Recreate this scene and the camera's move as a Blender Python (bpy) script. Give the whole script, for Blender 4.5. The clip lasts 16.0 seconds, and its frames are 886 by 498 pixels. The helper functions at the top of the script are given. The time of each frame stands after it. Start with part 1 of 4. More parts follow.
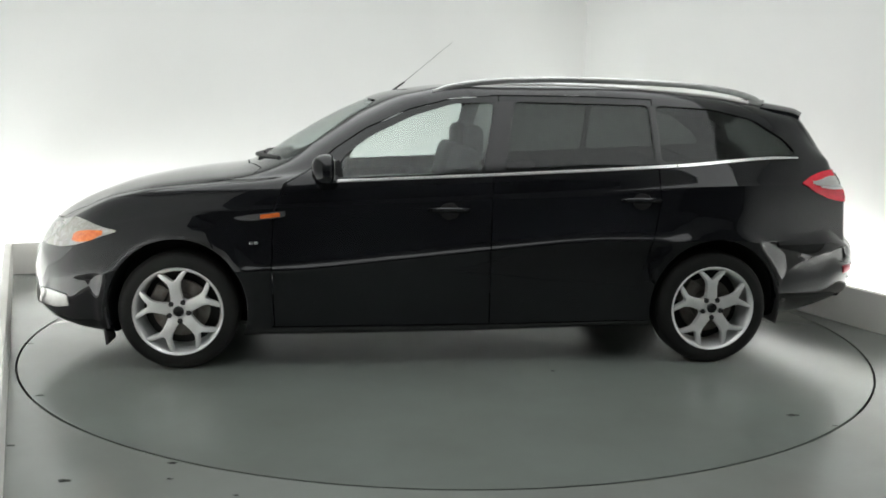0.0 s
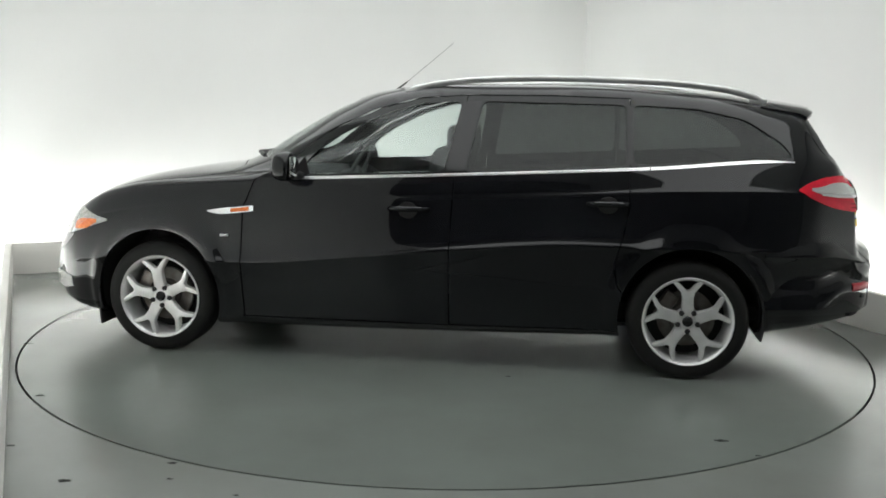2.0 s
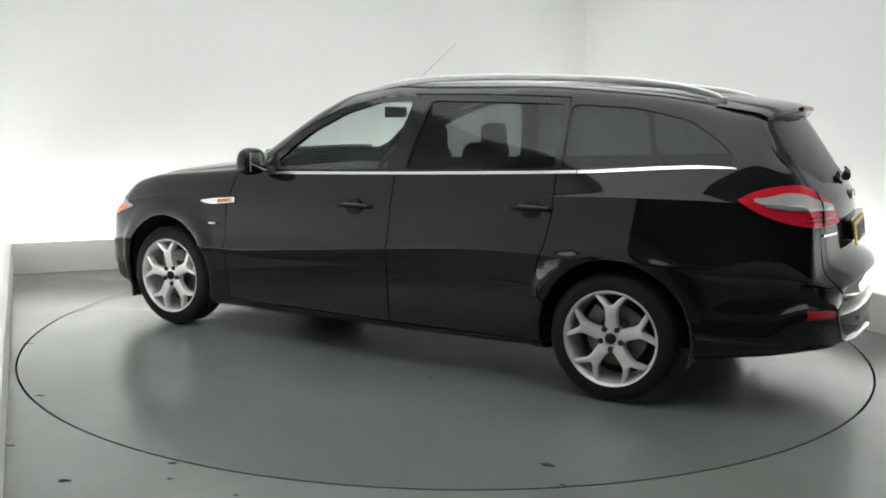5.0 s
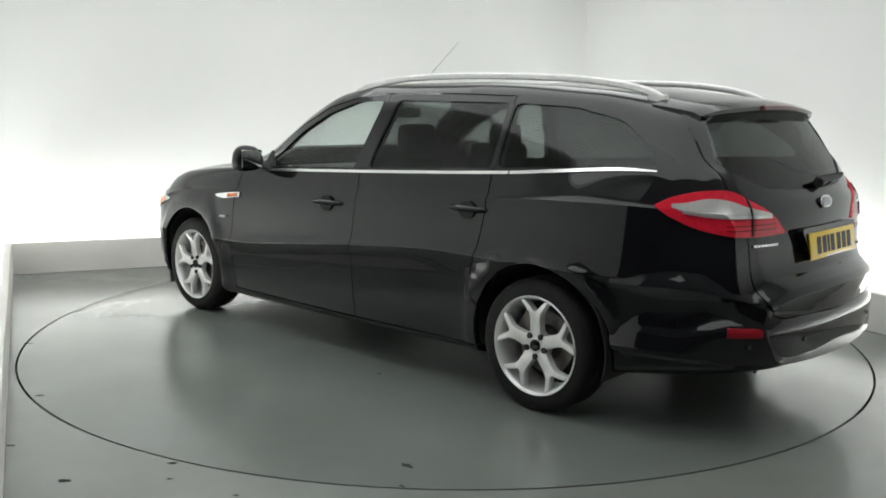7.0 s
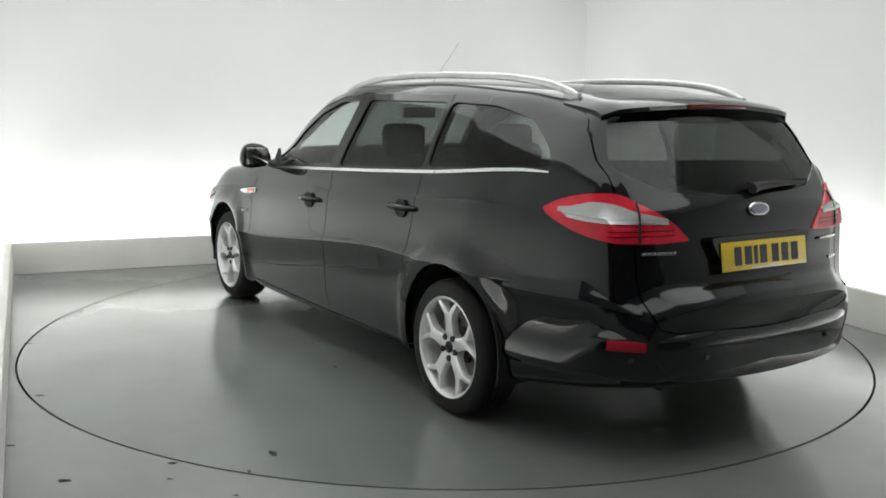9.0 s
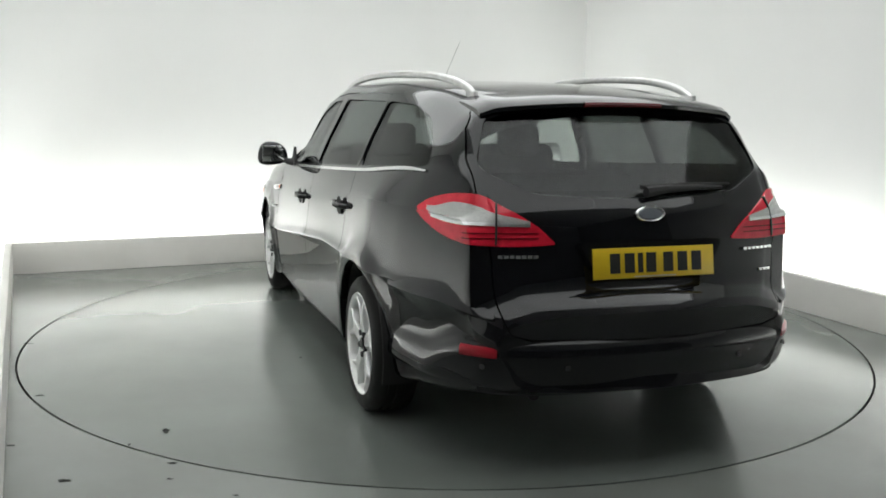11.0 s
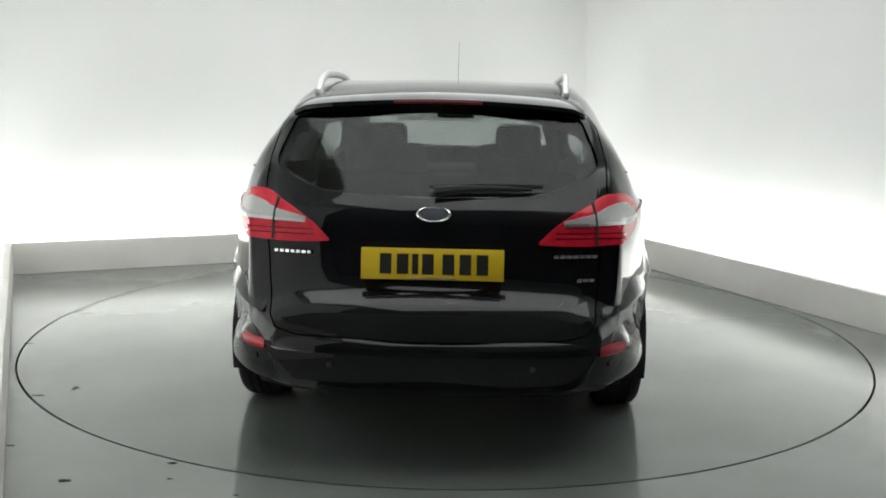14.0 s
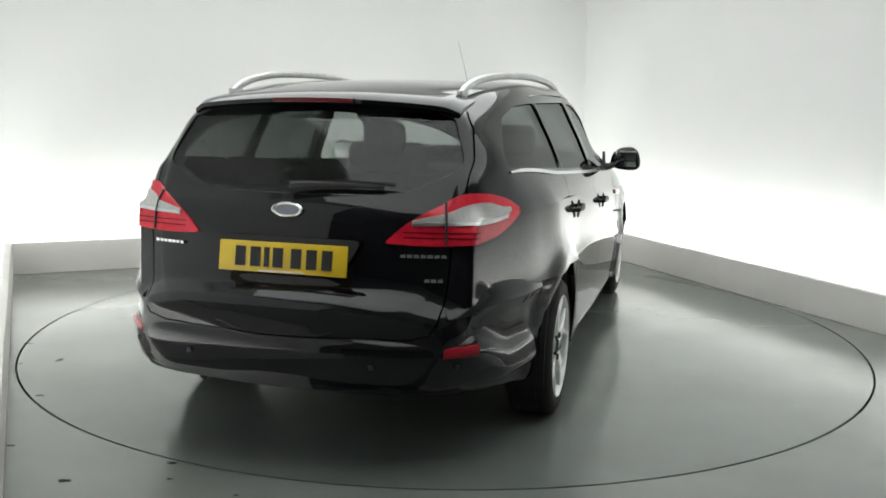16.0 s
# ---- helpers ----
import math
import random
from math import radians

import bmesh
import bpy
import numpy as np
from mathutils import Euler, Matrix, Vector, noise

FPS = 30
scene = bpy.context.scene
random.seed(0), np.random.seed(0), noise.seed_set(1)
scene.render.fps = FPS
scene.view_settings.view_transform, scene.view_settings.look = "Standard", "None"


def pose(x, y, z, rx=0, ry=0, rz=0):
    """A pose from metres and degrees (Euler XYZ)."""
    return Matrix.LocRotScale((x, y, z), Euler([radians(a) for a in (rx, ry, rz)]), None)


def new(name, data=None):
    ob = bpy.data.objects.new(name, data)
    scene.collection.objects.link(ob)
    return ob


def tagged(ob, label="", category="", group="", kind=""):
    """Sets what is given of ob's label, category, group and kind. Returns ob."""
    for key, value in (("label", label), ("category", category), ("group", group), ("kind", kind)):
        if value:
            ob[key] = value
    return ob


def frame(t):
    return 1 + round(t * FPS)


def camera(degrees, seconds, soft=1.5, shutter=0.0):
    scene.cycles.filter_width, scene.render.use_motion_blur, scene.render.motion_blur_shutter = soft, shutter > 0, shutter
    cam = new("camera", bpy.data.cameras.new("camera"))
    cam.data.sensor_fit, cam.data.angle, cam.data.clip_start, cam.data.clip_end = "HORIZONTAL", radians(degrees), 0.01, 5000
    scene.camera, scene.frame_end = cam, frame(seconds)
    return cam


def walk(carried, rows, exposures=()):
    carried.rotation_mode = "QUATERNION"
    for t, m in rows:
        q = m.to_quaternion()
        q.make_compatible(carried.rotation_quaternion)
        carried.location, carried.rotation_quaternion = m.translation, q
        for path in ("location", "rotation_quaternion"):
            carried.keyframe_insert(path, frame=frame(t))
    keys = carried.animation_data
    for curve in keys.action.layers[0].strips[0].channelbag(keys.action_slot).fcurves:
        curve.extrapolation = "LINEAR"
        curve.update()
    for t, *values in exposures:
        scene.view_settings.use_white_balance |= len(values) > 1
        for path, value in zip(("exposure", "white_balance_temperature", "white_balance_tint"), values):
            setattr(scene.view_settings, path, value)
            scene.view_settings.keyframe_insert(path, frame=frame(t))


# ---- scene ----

# ---- camera: stands still ----
cam = camera(52.5, 16.0, soft=1.75)
EYE_TURN = Matrix.Rotation(radians(0.238), 4, "Z") @ Matrix.Rotation(radians(90 - 9.041), 4, "X") @ Matrix.Rotation(radians(0.927), 4, "Z")
STAND = Matrix.Translation((0, -5.2564, 1.3748)) @ EYE_TURN
walk(cam, [(0.0, STAND), (16.0, STAND)])

# ---- light ----
world = bpy.data.worlds.new("world")
scene.world = world
world.use_nodes = True
world.node_tree.nodes["Background"].inputs["Color"].default_value = (0.6, 0.65, 0.7, 1)
world.node_tree.nodes["Background"].inputs["Strength"].default_value = 0.02
scene.view_settings.exposure = 0.0
COVE = 27.5
PANEL = 1.42

# ---- materials ----


def mat(name, color, rough=0.5, metal=0.0, coat=0.0, spec=0.5, emit=0.0, coat_rough=0.03):
    m = bpy.data.materials.new(name)
    m.use_nodes = True
    b = m.node_tree.nodes["Principled BSDF"]
    b.inputs["Base Color"].default_value = (*color, 1)
    b.inputs["Roughness"].default_value = rough
    b.inputs["Metallic"].default_value = metal
    b.inputs["Coat Weight"].default_value = coat
    b.inputs["Coat Roughness"].default_value = coat_rough
    b.inputs["Coat IOR"].default_value = 1.46
    b.inputs["Specular IOR Level"].default_value = spec
    if emit:
        b.inputs["Emission Color"].default_value = (*color, 1)
        b.inputs["Emission Strength"].default_value = emit
    return m


def textured(m, scale, lo, hi, color2=None, rough2=None, bump=0.0, fine=60.0, detail=6.0):
    """Two scales of noise: a broad one for colour and gloss, a fine one for relief."""
    nt = m.node_tree
    b = nt.nodes["Principled BSDF"]
    tc = nt.nodes.new("ShaderNodeTexCoord")
    n1 = nt.nodes.new("ShaderNodeTexNoise")
    n1.inputs["Scale"].default_value, n1.inputs["Detail"].default_value = scale, detail
    nt.links.new(tc.outputs["Object"], n1.inputs["Vector"])
    n2 = nt.nodes.new("ShaderNodeTexNoise")
    n2.inputs["Scale"].default_value, n2.inputs["Detail"].default_value = fine, 3.0
    nt.links.new(tc.outputs["Object"], n2.inputs["Vector"])
    ramp = nt.nodes.new("ShaderNodeMapRange")
    ramp.inputs["From Min"].default_value, ramp.inputs["From Max"].default_value = lo, hi
    nt.links.new(n1.outputs["Fac"], ramp.inputs["Value"])
    if color2:
        mix = nt.nodes.new("ShaderNodeMix")
        mix.data_type = "RGBA"
        mix.inputs["A"].default_value = b.inputs["Base Color"].default_value
        mix.inputs["B"].default_value = (*color2, 1)
        nt.links.new(ramp.outputs["Result"], mix.inputs["Factor"])
        nt.links.new(mix.outputs["Result"], b.inputs["Base Color"])
    if rough2 is not None:
        mr = nt.nodes.new("ShaderNodeMapRange")
        mr.inputs["To Min"].default_value, mr.inputs["To Max"].default_value = b.inputs["Roughness"].default_value, rough2
        nt.links.new(ramp.outputs["Result"], mr.inputs["Value"])
        nt.links.new(mr.outputs["Result"], b.inputs["Roughness"])
    if bump:
        bp = nt.nodes.new("ShaderNodeBump")
        bp.inputs["Strength"].default_value, bp.inputs["Distance"].default_value = bump, 0.002
        nt.links.new(n2.outputs["Fac"], bp.inputs["Height"])
        nt.links.new(bp.outputs["Normal"], b.inputs["Normal"])
    return m


def glass(name, tint, gloss=0.02, gloss0=0.035):
    m = bpy.data.materials.new(name)
    m.use_nodes = True
    nt = m.node_tree
    nt.nodes.clear()
    out = nt.nodes.new("ShaderNodeOutputMaterial")
    mix = nt.nodes.new("ShaderNodeMixShader")
    fr = nt.nodes.new("ShaderNodeLayerWeight")
    pw = nt.nodes.new("ShaderNodeMath")
    sc = nt.nodes.new("ShaderNodeMath")
    pw.operation, sc.operation = "POWER", "MULTIPLY_ADD"
    pw.inputs[1].default_value, sc.inputs[1].default_value, sc.inputs[2].default_value = 4.5, 0.55, gloss0
    tr = nt.nodes.new("ShaderNodeBsdfTransparent")
    gl = nt.nodes.new("ShaderNodeBsdfGlossy")
    tr.inputs["Color"].default_value = (*tint, 1)
    gl.inputs["Roughness"].default_value = gloss
    nt.links.new(fr.outputs["Facing"], pw.inputs[0])
    nt.links.new(pw.outputs[0], sc.inputs[0])
    nt.links.new(sc.outputs[0], mix.inputs[0])
    nt.links.new(tr.outputs[0], mix.inputs[1])
    nt.links.new(gl.outputs[0], mix.inputs[2])
    nt.links.new(mix.outputs[0], out.inputs[0])
    return m


PAINT = textured(mat("black_paint", (0.0035, 0.0038, 0.005), 0.5, 0.0, 1.0, 0.04, coat_rough=0.028), 3.0, 0.3, 0.7, (0.005, 0.0055, 0.007), 0.6)
TRIM = textured(mat("black_plastic", (0.014, 0.014, 0.015), 0.55), 8, 0.3, 0.7, (0.02, 0.02, 0.021), 0.7, 0.2, 300)
GLOSSBLACK = mat("gloss_black", (0.008, 0.008, 0.009), 0.12)
RUBBER = textured(mat("rubber", (0.009, 0.009, 0.009), 0.55, spec=0.22), 12, 0.3, 0.7, (0.016, 0.016, 0.015), 0.8, 0.3, 200)
ALLOY = textured(mat("alloy", (0.80, 0.80, 0.80), 0.34, 0.45, 0.6), 14, 0.35, 0.7, (0.70, 0.70, 0.69), 0.44)
BRAKE = textured(mat("brake_steel", (0.22, 0.21, 0.20), 0.45, 0.9), 25, 0.3, 0.7, (0.16, 0.14, 0.12), 0.6)
CHROME = mat("chrome", (0.90, 0.90, 0.90), 0.22, 1.0)
SATIN = textured(mat("satin_aluminium", (0.66, 0.66, 0.66), 0.32, 0.9), 20, 0.3, 0.7, (0.55, 0.55, 0.55), 0.42)
CLEAR = glass("clear_glass", (0.90, 0.93, 0.92))
PRIVACY = glass("privacy_glass", (0.41, 0.43, 0.42))
REARGLASS = glass("tailgate_glass", (0.58, 0.60, 0.59))
SHIELD = glass("windscreen_glass", (0.89, 0.92, 0.91))
RED = textured(mat("red_lens", (0.74, 0.018, 0.045), 0.22, 0, 0.35, 0.4), 40, 0.3, 0.7, (0.62, 0.014, 0.035))
REFLECT = mat("red_reflector", (0.34, 0.010, 0.022), 0.30, 0, 0.15, 0.3)
DARKRED = mat("dark_red_lens", (0.10, 0.005, 0.009), 0.25, 0, 0.25, 0.3)
LENS = textured(mat("clear_lens", (0.58, 0.58, 0.56), 0.25, 0.2, 0.6), 130, 0.4, 0.6, (0.40, 0.40, 0.39), 0.35, 0.3, 160)
AMBER = textured(mat("amber_lens", (0.85, 0.22, 0.05), 0.15, 0, 1.0), 60, 0.35, 0.65, (0.7, 0.14, 0.03))
YELLOW = textured(mat("yellow_plate", (0.80, 0.56, 0.02), 0.35, 0, 0.3), 10, 0.3, 0.7, (0.72, 0.49, 0.02), 0.45)
INK = mat("black_ink", (0.012, 0.012, 0.012), 0.5)
FABRIC = textured(mat("dark_fabric", (0.022, 0.022, 0.024), 0.85), 9, 0.3, 0.7, (0.035, 0.035, 0.037), 0.95, 0.6, 400)
DASH = textured(mat("dash_plastic", (0.03, 0.03, 0.032), 0.65), 9, 0.3, 0.7, (0.04, 0.04, 0.042), 0.75, 0.4, 300)
APRON = textured(mat("apron_plastic", (0.010, 0.010, 0.011), 0.55, spec=0.25), 8, 0.3, 0.7, (0.014, 0.014, 0.015), 0.65)
HEADLENS = textured(mat("headlight_lens", (0.50, 0.49, 0.45), 0.2, 0.2, 1.0), 30, 0.4, 0.6, (0.30, 0.29, 0.27), 0.3, 0.4, 120)
DARK = mat("underbody_black", (0.008, 0.008, 0.008), 0.8)
MIRROR = mat("mirror_glass", (0.8, 0.8, 0.8), 0.02, 1.0)
FLOOR = textured(mat("grey_epoxy", (0.220, 0.238, 0.221), 0.17, 0, 0.0, 1.0), 1.1, 0.28, 0.72, (0.166, 0.174, 0.158), 0.24, 0.05, 40)
DISC = textured(mat("turntable_epoxy", (0.176, 0.196, 0.181), 0.15, 0, 0.0, 1.0), 1.4, 0.28, 0.72, (0.144, 0.157, 0.144), 0.21, 0.05, 40)
WALL = textured(mat("white_wall_paint", (0.80, 0.80, 0.785), 0.75), 0.9, 0.3, 0.7, (0.77, 0.775, 0.76), 0.85, 0.1, 60)
PLINTH = textured(mat("white_plinth_paint", (0.74, 0.72, 0.69), 0.6), 2.5, 0.3, 0.7, (0.66, 0.645, 0.61), 0.7, 0.15, 50)
CEIL = textured(mat("ceiling_paint", (0.75, 0.75, 0.74), 0.9), 2.5, 0.3, 0.7, (0.7, 0.7, 0.69))
UNSEEN_WALL = textured(mat("unseen_wall_paint", (0.16, 0.16, 0.16), 0.9), 1.5, 0.3, 0.7, (0.13, 0.13, 0.13))
GAP_SHADE = textured(mat("gap_shade_black", (0.012, 0.013, 0.012), 0.7, 0.0), 20, 0.3, 0.7, (0.02, 0.02, 0.02))
STAIN = textured(mat("black_scuff", (0.02, 0.022, 0.02), 0.95, spec=0.02), 60, 0.3, 0.7, (0.06, 0.065, 0.06))
LED = mat("cove_tube", (0.975, 1.0, 0.99), 0.5, emit=COVE)
SOFT = mat("fill_diffuser", (0.975, 1.0, 0.995), 0.5, emit=PANEL)

# ---- mesh helpers ----


def smooth(me, angle=32):
    bm = bmesh.new()
    bm.from_mesh(me)
    lim = radians(angle)
    for f in bm.faces:
        f.smooth = True
    for e in bm.edges:
        e.smooth = not (len(e.link_faces) != 2 or e.calc_face_angle(0) > lim)
    bm.to_mesh(me)
    bm.free()
    return me


def part(name, bm, material, parent=None, label="", angle=32):
    """Links a bmesh or a mesh as one object under a thing or a part."""
    if isinstance(bm, bpy.types.Mesh):
        me = bm
    else:
        me = bpy.data.meshes.new(name)
        bm.to_mesh(me)
        bm.free()
    me.materials.clear()
    me.materials.append(material)
    smooth(me, angle)
    ob = new(name, me)
    if parent is not None:
        ob.parent = parent
    if label:
        tagged(ob, label)
    return ob


def mesh_of(verts, faces):
    bm = bmesh.new()
    vs = [bm.verts.new(v) for v in verts]
    for f in faces:
        try:
            bm.faces.new([vs[i] for i in f])
        except ValueError:
            pass
    bmesh.ops.recalc_face_normals(bm, faces=bm.faces[:])
    if len(faces) > 3 and all(e.is_manifold for e in bm.edges) and bm.calc_volume(signed=True) < 0:
        bmesh.ops.reverse_faces(bm, faces=bm.faces[:])
    return bm


def box(x0, x1, y0, y1, z0, z1, bevel=0.0, seg=2):
    bm = bmesh.new()
    bmesh.ops.create_cube(bm, size=1)
    bmesh.ops.scale(bm, vec=(x1 - x0, y1 - y0, z1 - z0), verts=bm.verts)
    bmesh.ops.translate(bm, vec=((x0 + x1) / 2, (y0 + y1) / 2, (z0 + z1) / 2), verts=bm.verts)
    if bevel:
        bmesh.ops.bevel(bm, geom=bm.edges[:], offset=bevel, segments=seg, affect="EDGES", profile=0.5)
    return bm


def turned(bm, m):
    bmesh.ops.transform(bm, matrix=m, verts=bm.verts)
    return bm


def joined(*bms):
    out = bmesh.new()
    for b in bms:
        me = bpy.data.meshes.new("tmp")
        b.to_mesh(me)
        b.free()
        out.from_mesh(me)
        bpy.data.meshes.remove(me)
    return out


def mirrored(me):
    """The mesh on the other side of the car."""
    bm = bmesh.new()
    bm.from_mesh(me)
    bmesh.ops.scale(bm, vec=(1, -1, 1), verts=bm.verts)
    bmesh.ops.reverse_faces(bm, faces=bm.faces[:])
    out = bpy.data.meshes.new(me.name)
    bm.to_mesh(out)
    bm.free()
    return out


def tube(points, radius, n=8, flat=1.0):
    """A round bar along points; flat squashes it in height."""
    verts, faces = [], []
    pts = [Vector(p) for p in points]
    for i, p in enumerate(pts):
        d = (pts[min(i + 1, len(pts) - 1)] - pts[max(i - 1, 0)]).normalized()
        a = d.cross(Vector((0, 0, 1)))
        a = a.normalized() if a.length > 1e-4 else Vector((1, 0, 0))
        b = a.cross(d).normalized()
        r = radius[i] if isinstance(radius, (list, tuple)) else radius
        for k in range(n):
            w = 2 * math.pi * k / n
            verts.append(p + a * (r * math.cos(w)) + b * (r * flat * math.sin(w)))
    for i in range(len(pts) - 1):
        for k in range(n):
            faces.append((i * n + k, i * n + (k + 1) % n, (i + 1) * n + (k + 1) % n, (i + 1) * n + k))
    faces.append(tuple(range(n)))
    faces.append(tuple(range((len(pts) - 1) * n, len(pts) * n)))
    return mesh_of(verts, faces)


def lathe(profile, n=48, closed=True):
    """A ring turned about the y axis; profile of (radius, y)."""
    verts, faces = [], []
    m = len(profile)
    for k in range(n):
        w = 2 * math.pi * k / n
        for r, y in profile:
            verts.append((r * math.cos(w), y, r * math.sin(w)))
    for k in range(n):
        for i in range(m if closed else m - 1):
            j = (i + 1) % m
            faces.append((k * m + i, k * m + j, ((k + 1) % n) * m + j, ((k + 1) % n) * m + i))
    return mesh_of(verts, faces)


def prism(outline, axis, a, b):
    """A closed outline drawn out from a to b along axis: (x, z) for y, (y, z) for x, (x, y) for z."""
    def at(p, d):
        return {"y": (p[0], d, p[1]), "x": (d, p[0], p[1]), "z": (p[0], p[1], d)}[axis]
    n = len(outline)
    verts = [at(p, a) for p in outline] + [at(p, b) for p in outline]
    faces = [tuple(range(n)), tuple(range(n, 2 * n))] + [(i, (i + 1) % n, n + (i + 1) % n, n + i) for i in range(n)]
    return mesh_of(verts, faces)


def rounded(points, r=0.03, seg=4):
    """Rounds the corners of an outline."""
    out = []
    n = len(points)
    for i in range(n):
        p, a, b = Vector(points[i]), Vector(points[i - 1]), Vector(points[(i + 1) % n])
        da, db = (a - p), (b - p)
        ra, rb = min(r, da.length * 0.45), min(r, db.length * 0.45)
        s, e = p + da.normalized() * ra, p + db.normalized() * rb
        for k in range(seg + 1):
            t = k / seg
            out.append(tuple(s * (1 - t) ** 2 + p * 2 * t * (1 - t) + e * t * t))
    return out


def grown(points, d):
    """An outline pushed outwards by d."""
    out = []
    n = len(points)
    area = sum(points[i][0] * points[(i + 1) % n][1] - points[(i + 1) % n][0] * points[i][1] for i in range(n))
    sg = 1 if area > 0 else -1
    for i in range(n):
        t = Vector(points[(i + 1) % n]) - Vector(points[i - 1])
        t = t.normalized() if t.length > 1e-7 else Vector((1, 0))
        out.append((points[i][0] + sg * t.y * d, points[i][1] - sg * t.x * d))
    return out


def sound(me, size, how):
    """Whether a carved mesh is a proper solid inside the old one's bounds."""
    if not me.polygons:
        return False
    co = np.empty(len(me.vertices) * 3)
    me.vertices.foreach_get("co", co)
    co = co.reshape(-1, 3)
    if (co.min(0) < size[0] - 0.002).any() or (co.max(0) > size[1] + 0.002).any():
        return False
    bm = bmesh.new()
    bm.from_mesh(me)
    vol = bm.calc_volume(signed=True)
    bm.free()
    return vol > (0.7 * size[2] if how == "DIFFERENCE" else 0)


def carve(solid, cutters, how="DIFFERENCE"):
    """Carves with one cutter after another and keeps only sound results."""
    for c in cutters:
        cos = np.array([tuple(v.co) for v in solid.verts])
        size = (cos.min(0), cos.max(0), solid.calc_volume(signed=True))
        me = None
        for strict in (False, True):
            me = carved(solid.copy(), [c.copy()], how, strict)
            if sound(me, size, how):
                break
        else:
            if how == "DIFFERENCE":
                continue
        solid.free()
        c.free()
        solid = bmesh.new()
        solid.from_mesh(me)
    out = bpy.data.meshes.new("carved")
    solid.to_mesh(out)
    solid.free()
    return out


def carved(solid, cutters, how, strict):
    """The solid less, or met with, the cutters, as a plain mesh."""
    me = bpy.data.meshes.new("solid")
    solid.to_mesh(me)
    solid.free()
    ob = new("solid", me)
    tools = []
    for c in cutters:
        cm = bpy.data.meshes.new("cutter")
        c.to_mesh(cm)
        c.free()
        co = new("cutter", cm)
        tools.append(co)
        md = ob.modifiers.new("cut", "BOOLEAN")
        md.operation, md.object, md.solver = how, co, "EXACT"
        md.use_self = strict
    dg = bpy.context.evaluated_depsgraph_get()
    dg.update()
    out = bpy.data.meshes.new_from_object(ob.evaluated_get(dg))
    for o in (ob, *tools):
        data = o.data
        bpy.data.objects.remove(o)
        bpy.data.meshes.remove(data)
    return out


# ---- the car's body surface ----
# x forward, y to its left, z up; the middle of the wheelbase on the ground is the origin


def curve(x, *pts):
    """A smooth curve through (x, value) points without overshoot."""
    xs = [p[0] for p in pts]
    ys = [p[1] for p in pts]
    if xs[0] > xs[-1]:
        xs, ys = xs[::-1], ys[::-1]
    if x <= xs[0]:
        return ys[0]
    if x >= xs[-1]:
        return ys[-1]
    n = len(xs)
    d = [(ys[i + 1] - ys[i]) / (xs[i + 1] - xs[i]) for i in range(n - 1)]
    m = [d[0]] + [0 if d[i - 1] * d[i] <= 0 else 2 * d[i - 1] * d[i] / (d[i - 1] + d[i]) for i in range(1, n - 1)] + [d[-1]]
    i = max(k for k in range(n - 1) if xs[k] <= x)
    h = xs[i + 1] - xs[i]
    t = (x - xs[i]) / h
    return ((2 * t ** 3 - 3 * t * t + 1) * ys[i] + (t ** 3 - 2 * t * t + t) * h * m[i]
            + (-2 * t ** 3 + 3 * t * t) * ys[i + 1] + (t ** 3 - t * t) * h * m[i + 1])


def z_top(s):
    return curve(s, (-2.43, 0.612), (-2.424, 0.632), (-2.405, 0.645), (-2.375, 0.664), (-2.345, 0.685), (-2.330, 0.72), (-2.316, 0.80), (-2.30, 0.93), (-2.285, 0.965), (-2.26, 0.995), (-2.15, 1.15),
                 (-2.03, 1.315), (-1.995, 1.35), (-1.90, 1.378), (-1.45, 1.426), (-0.76, 1.450), (-0.06, 1.449), (0.32, 1.403), (0.57, 1.312), (0.85, 1.163),
                 (1.13, 1.005), (1.20, 0.985), (1.48, 0.948), (1.78, 0.894), (2.09, 0.800), (2.27, 0.704), (2.36, 0.62), (2.42, 0.50))


def half_width(s):
    return curve(s, (-2.43, 0.62), (-2.38, 0.675), (-2.25, 0.735), (-2.05, 0.81), (-1.80, 0.88), (-1.5, 0.93), (-0.9, 0.935), (0, 0.945), (1.0, 0.945), (1.4, 0.94),
                 (1.8, 0.915), (2.1, 0.875), (2.3, 0.80), (2.42, 0.68))


def belt_y(s):
    return curve(s, (-2.43, 0.58), (-2.2, 0.665), (-1.9, 0.762), (-1.2, 0.840), (-0.24, 0.875), (0.62, 0.872), (1.1, 0.865), (1.5, 0.845), (1.95, 0.785), (2.2, 0.69), (2.42, 0.57))


def belt_z(s):
    return curve(s, (-2.43, 1.02), (-1.9, 1.083), (-1.2, 1.035), (-0.24, 0.985), (0.62, 0.945), (1.1, 0.922), (1.5, 0.882), (1.95, 0.79), (2.2, 0.68), (2.42, 0.50))


WHEELS = ((1.425, 0.294), (-1.425, 0.294))
ARCH = 0.356


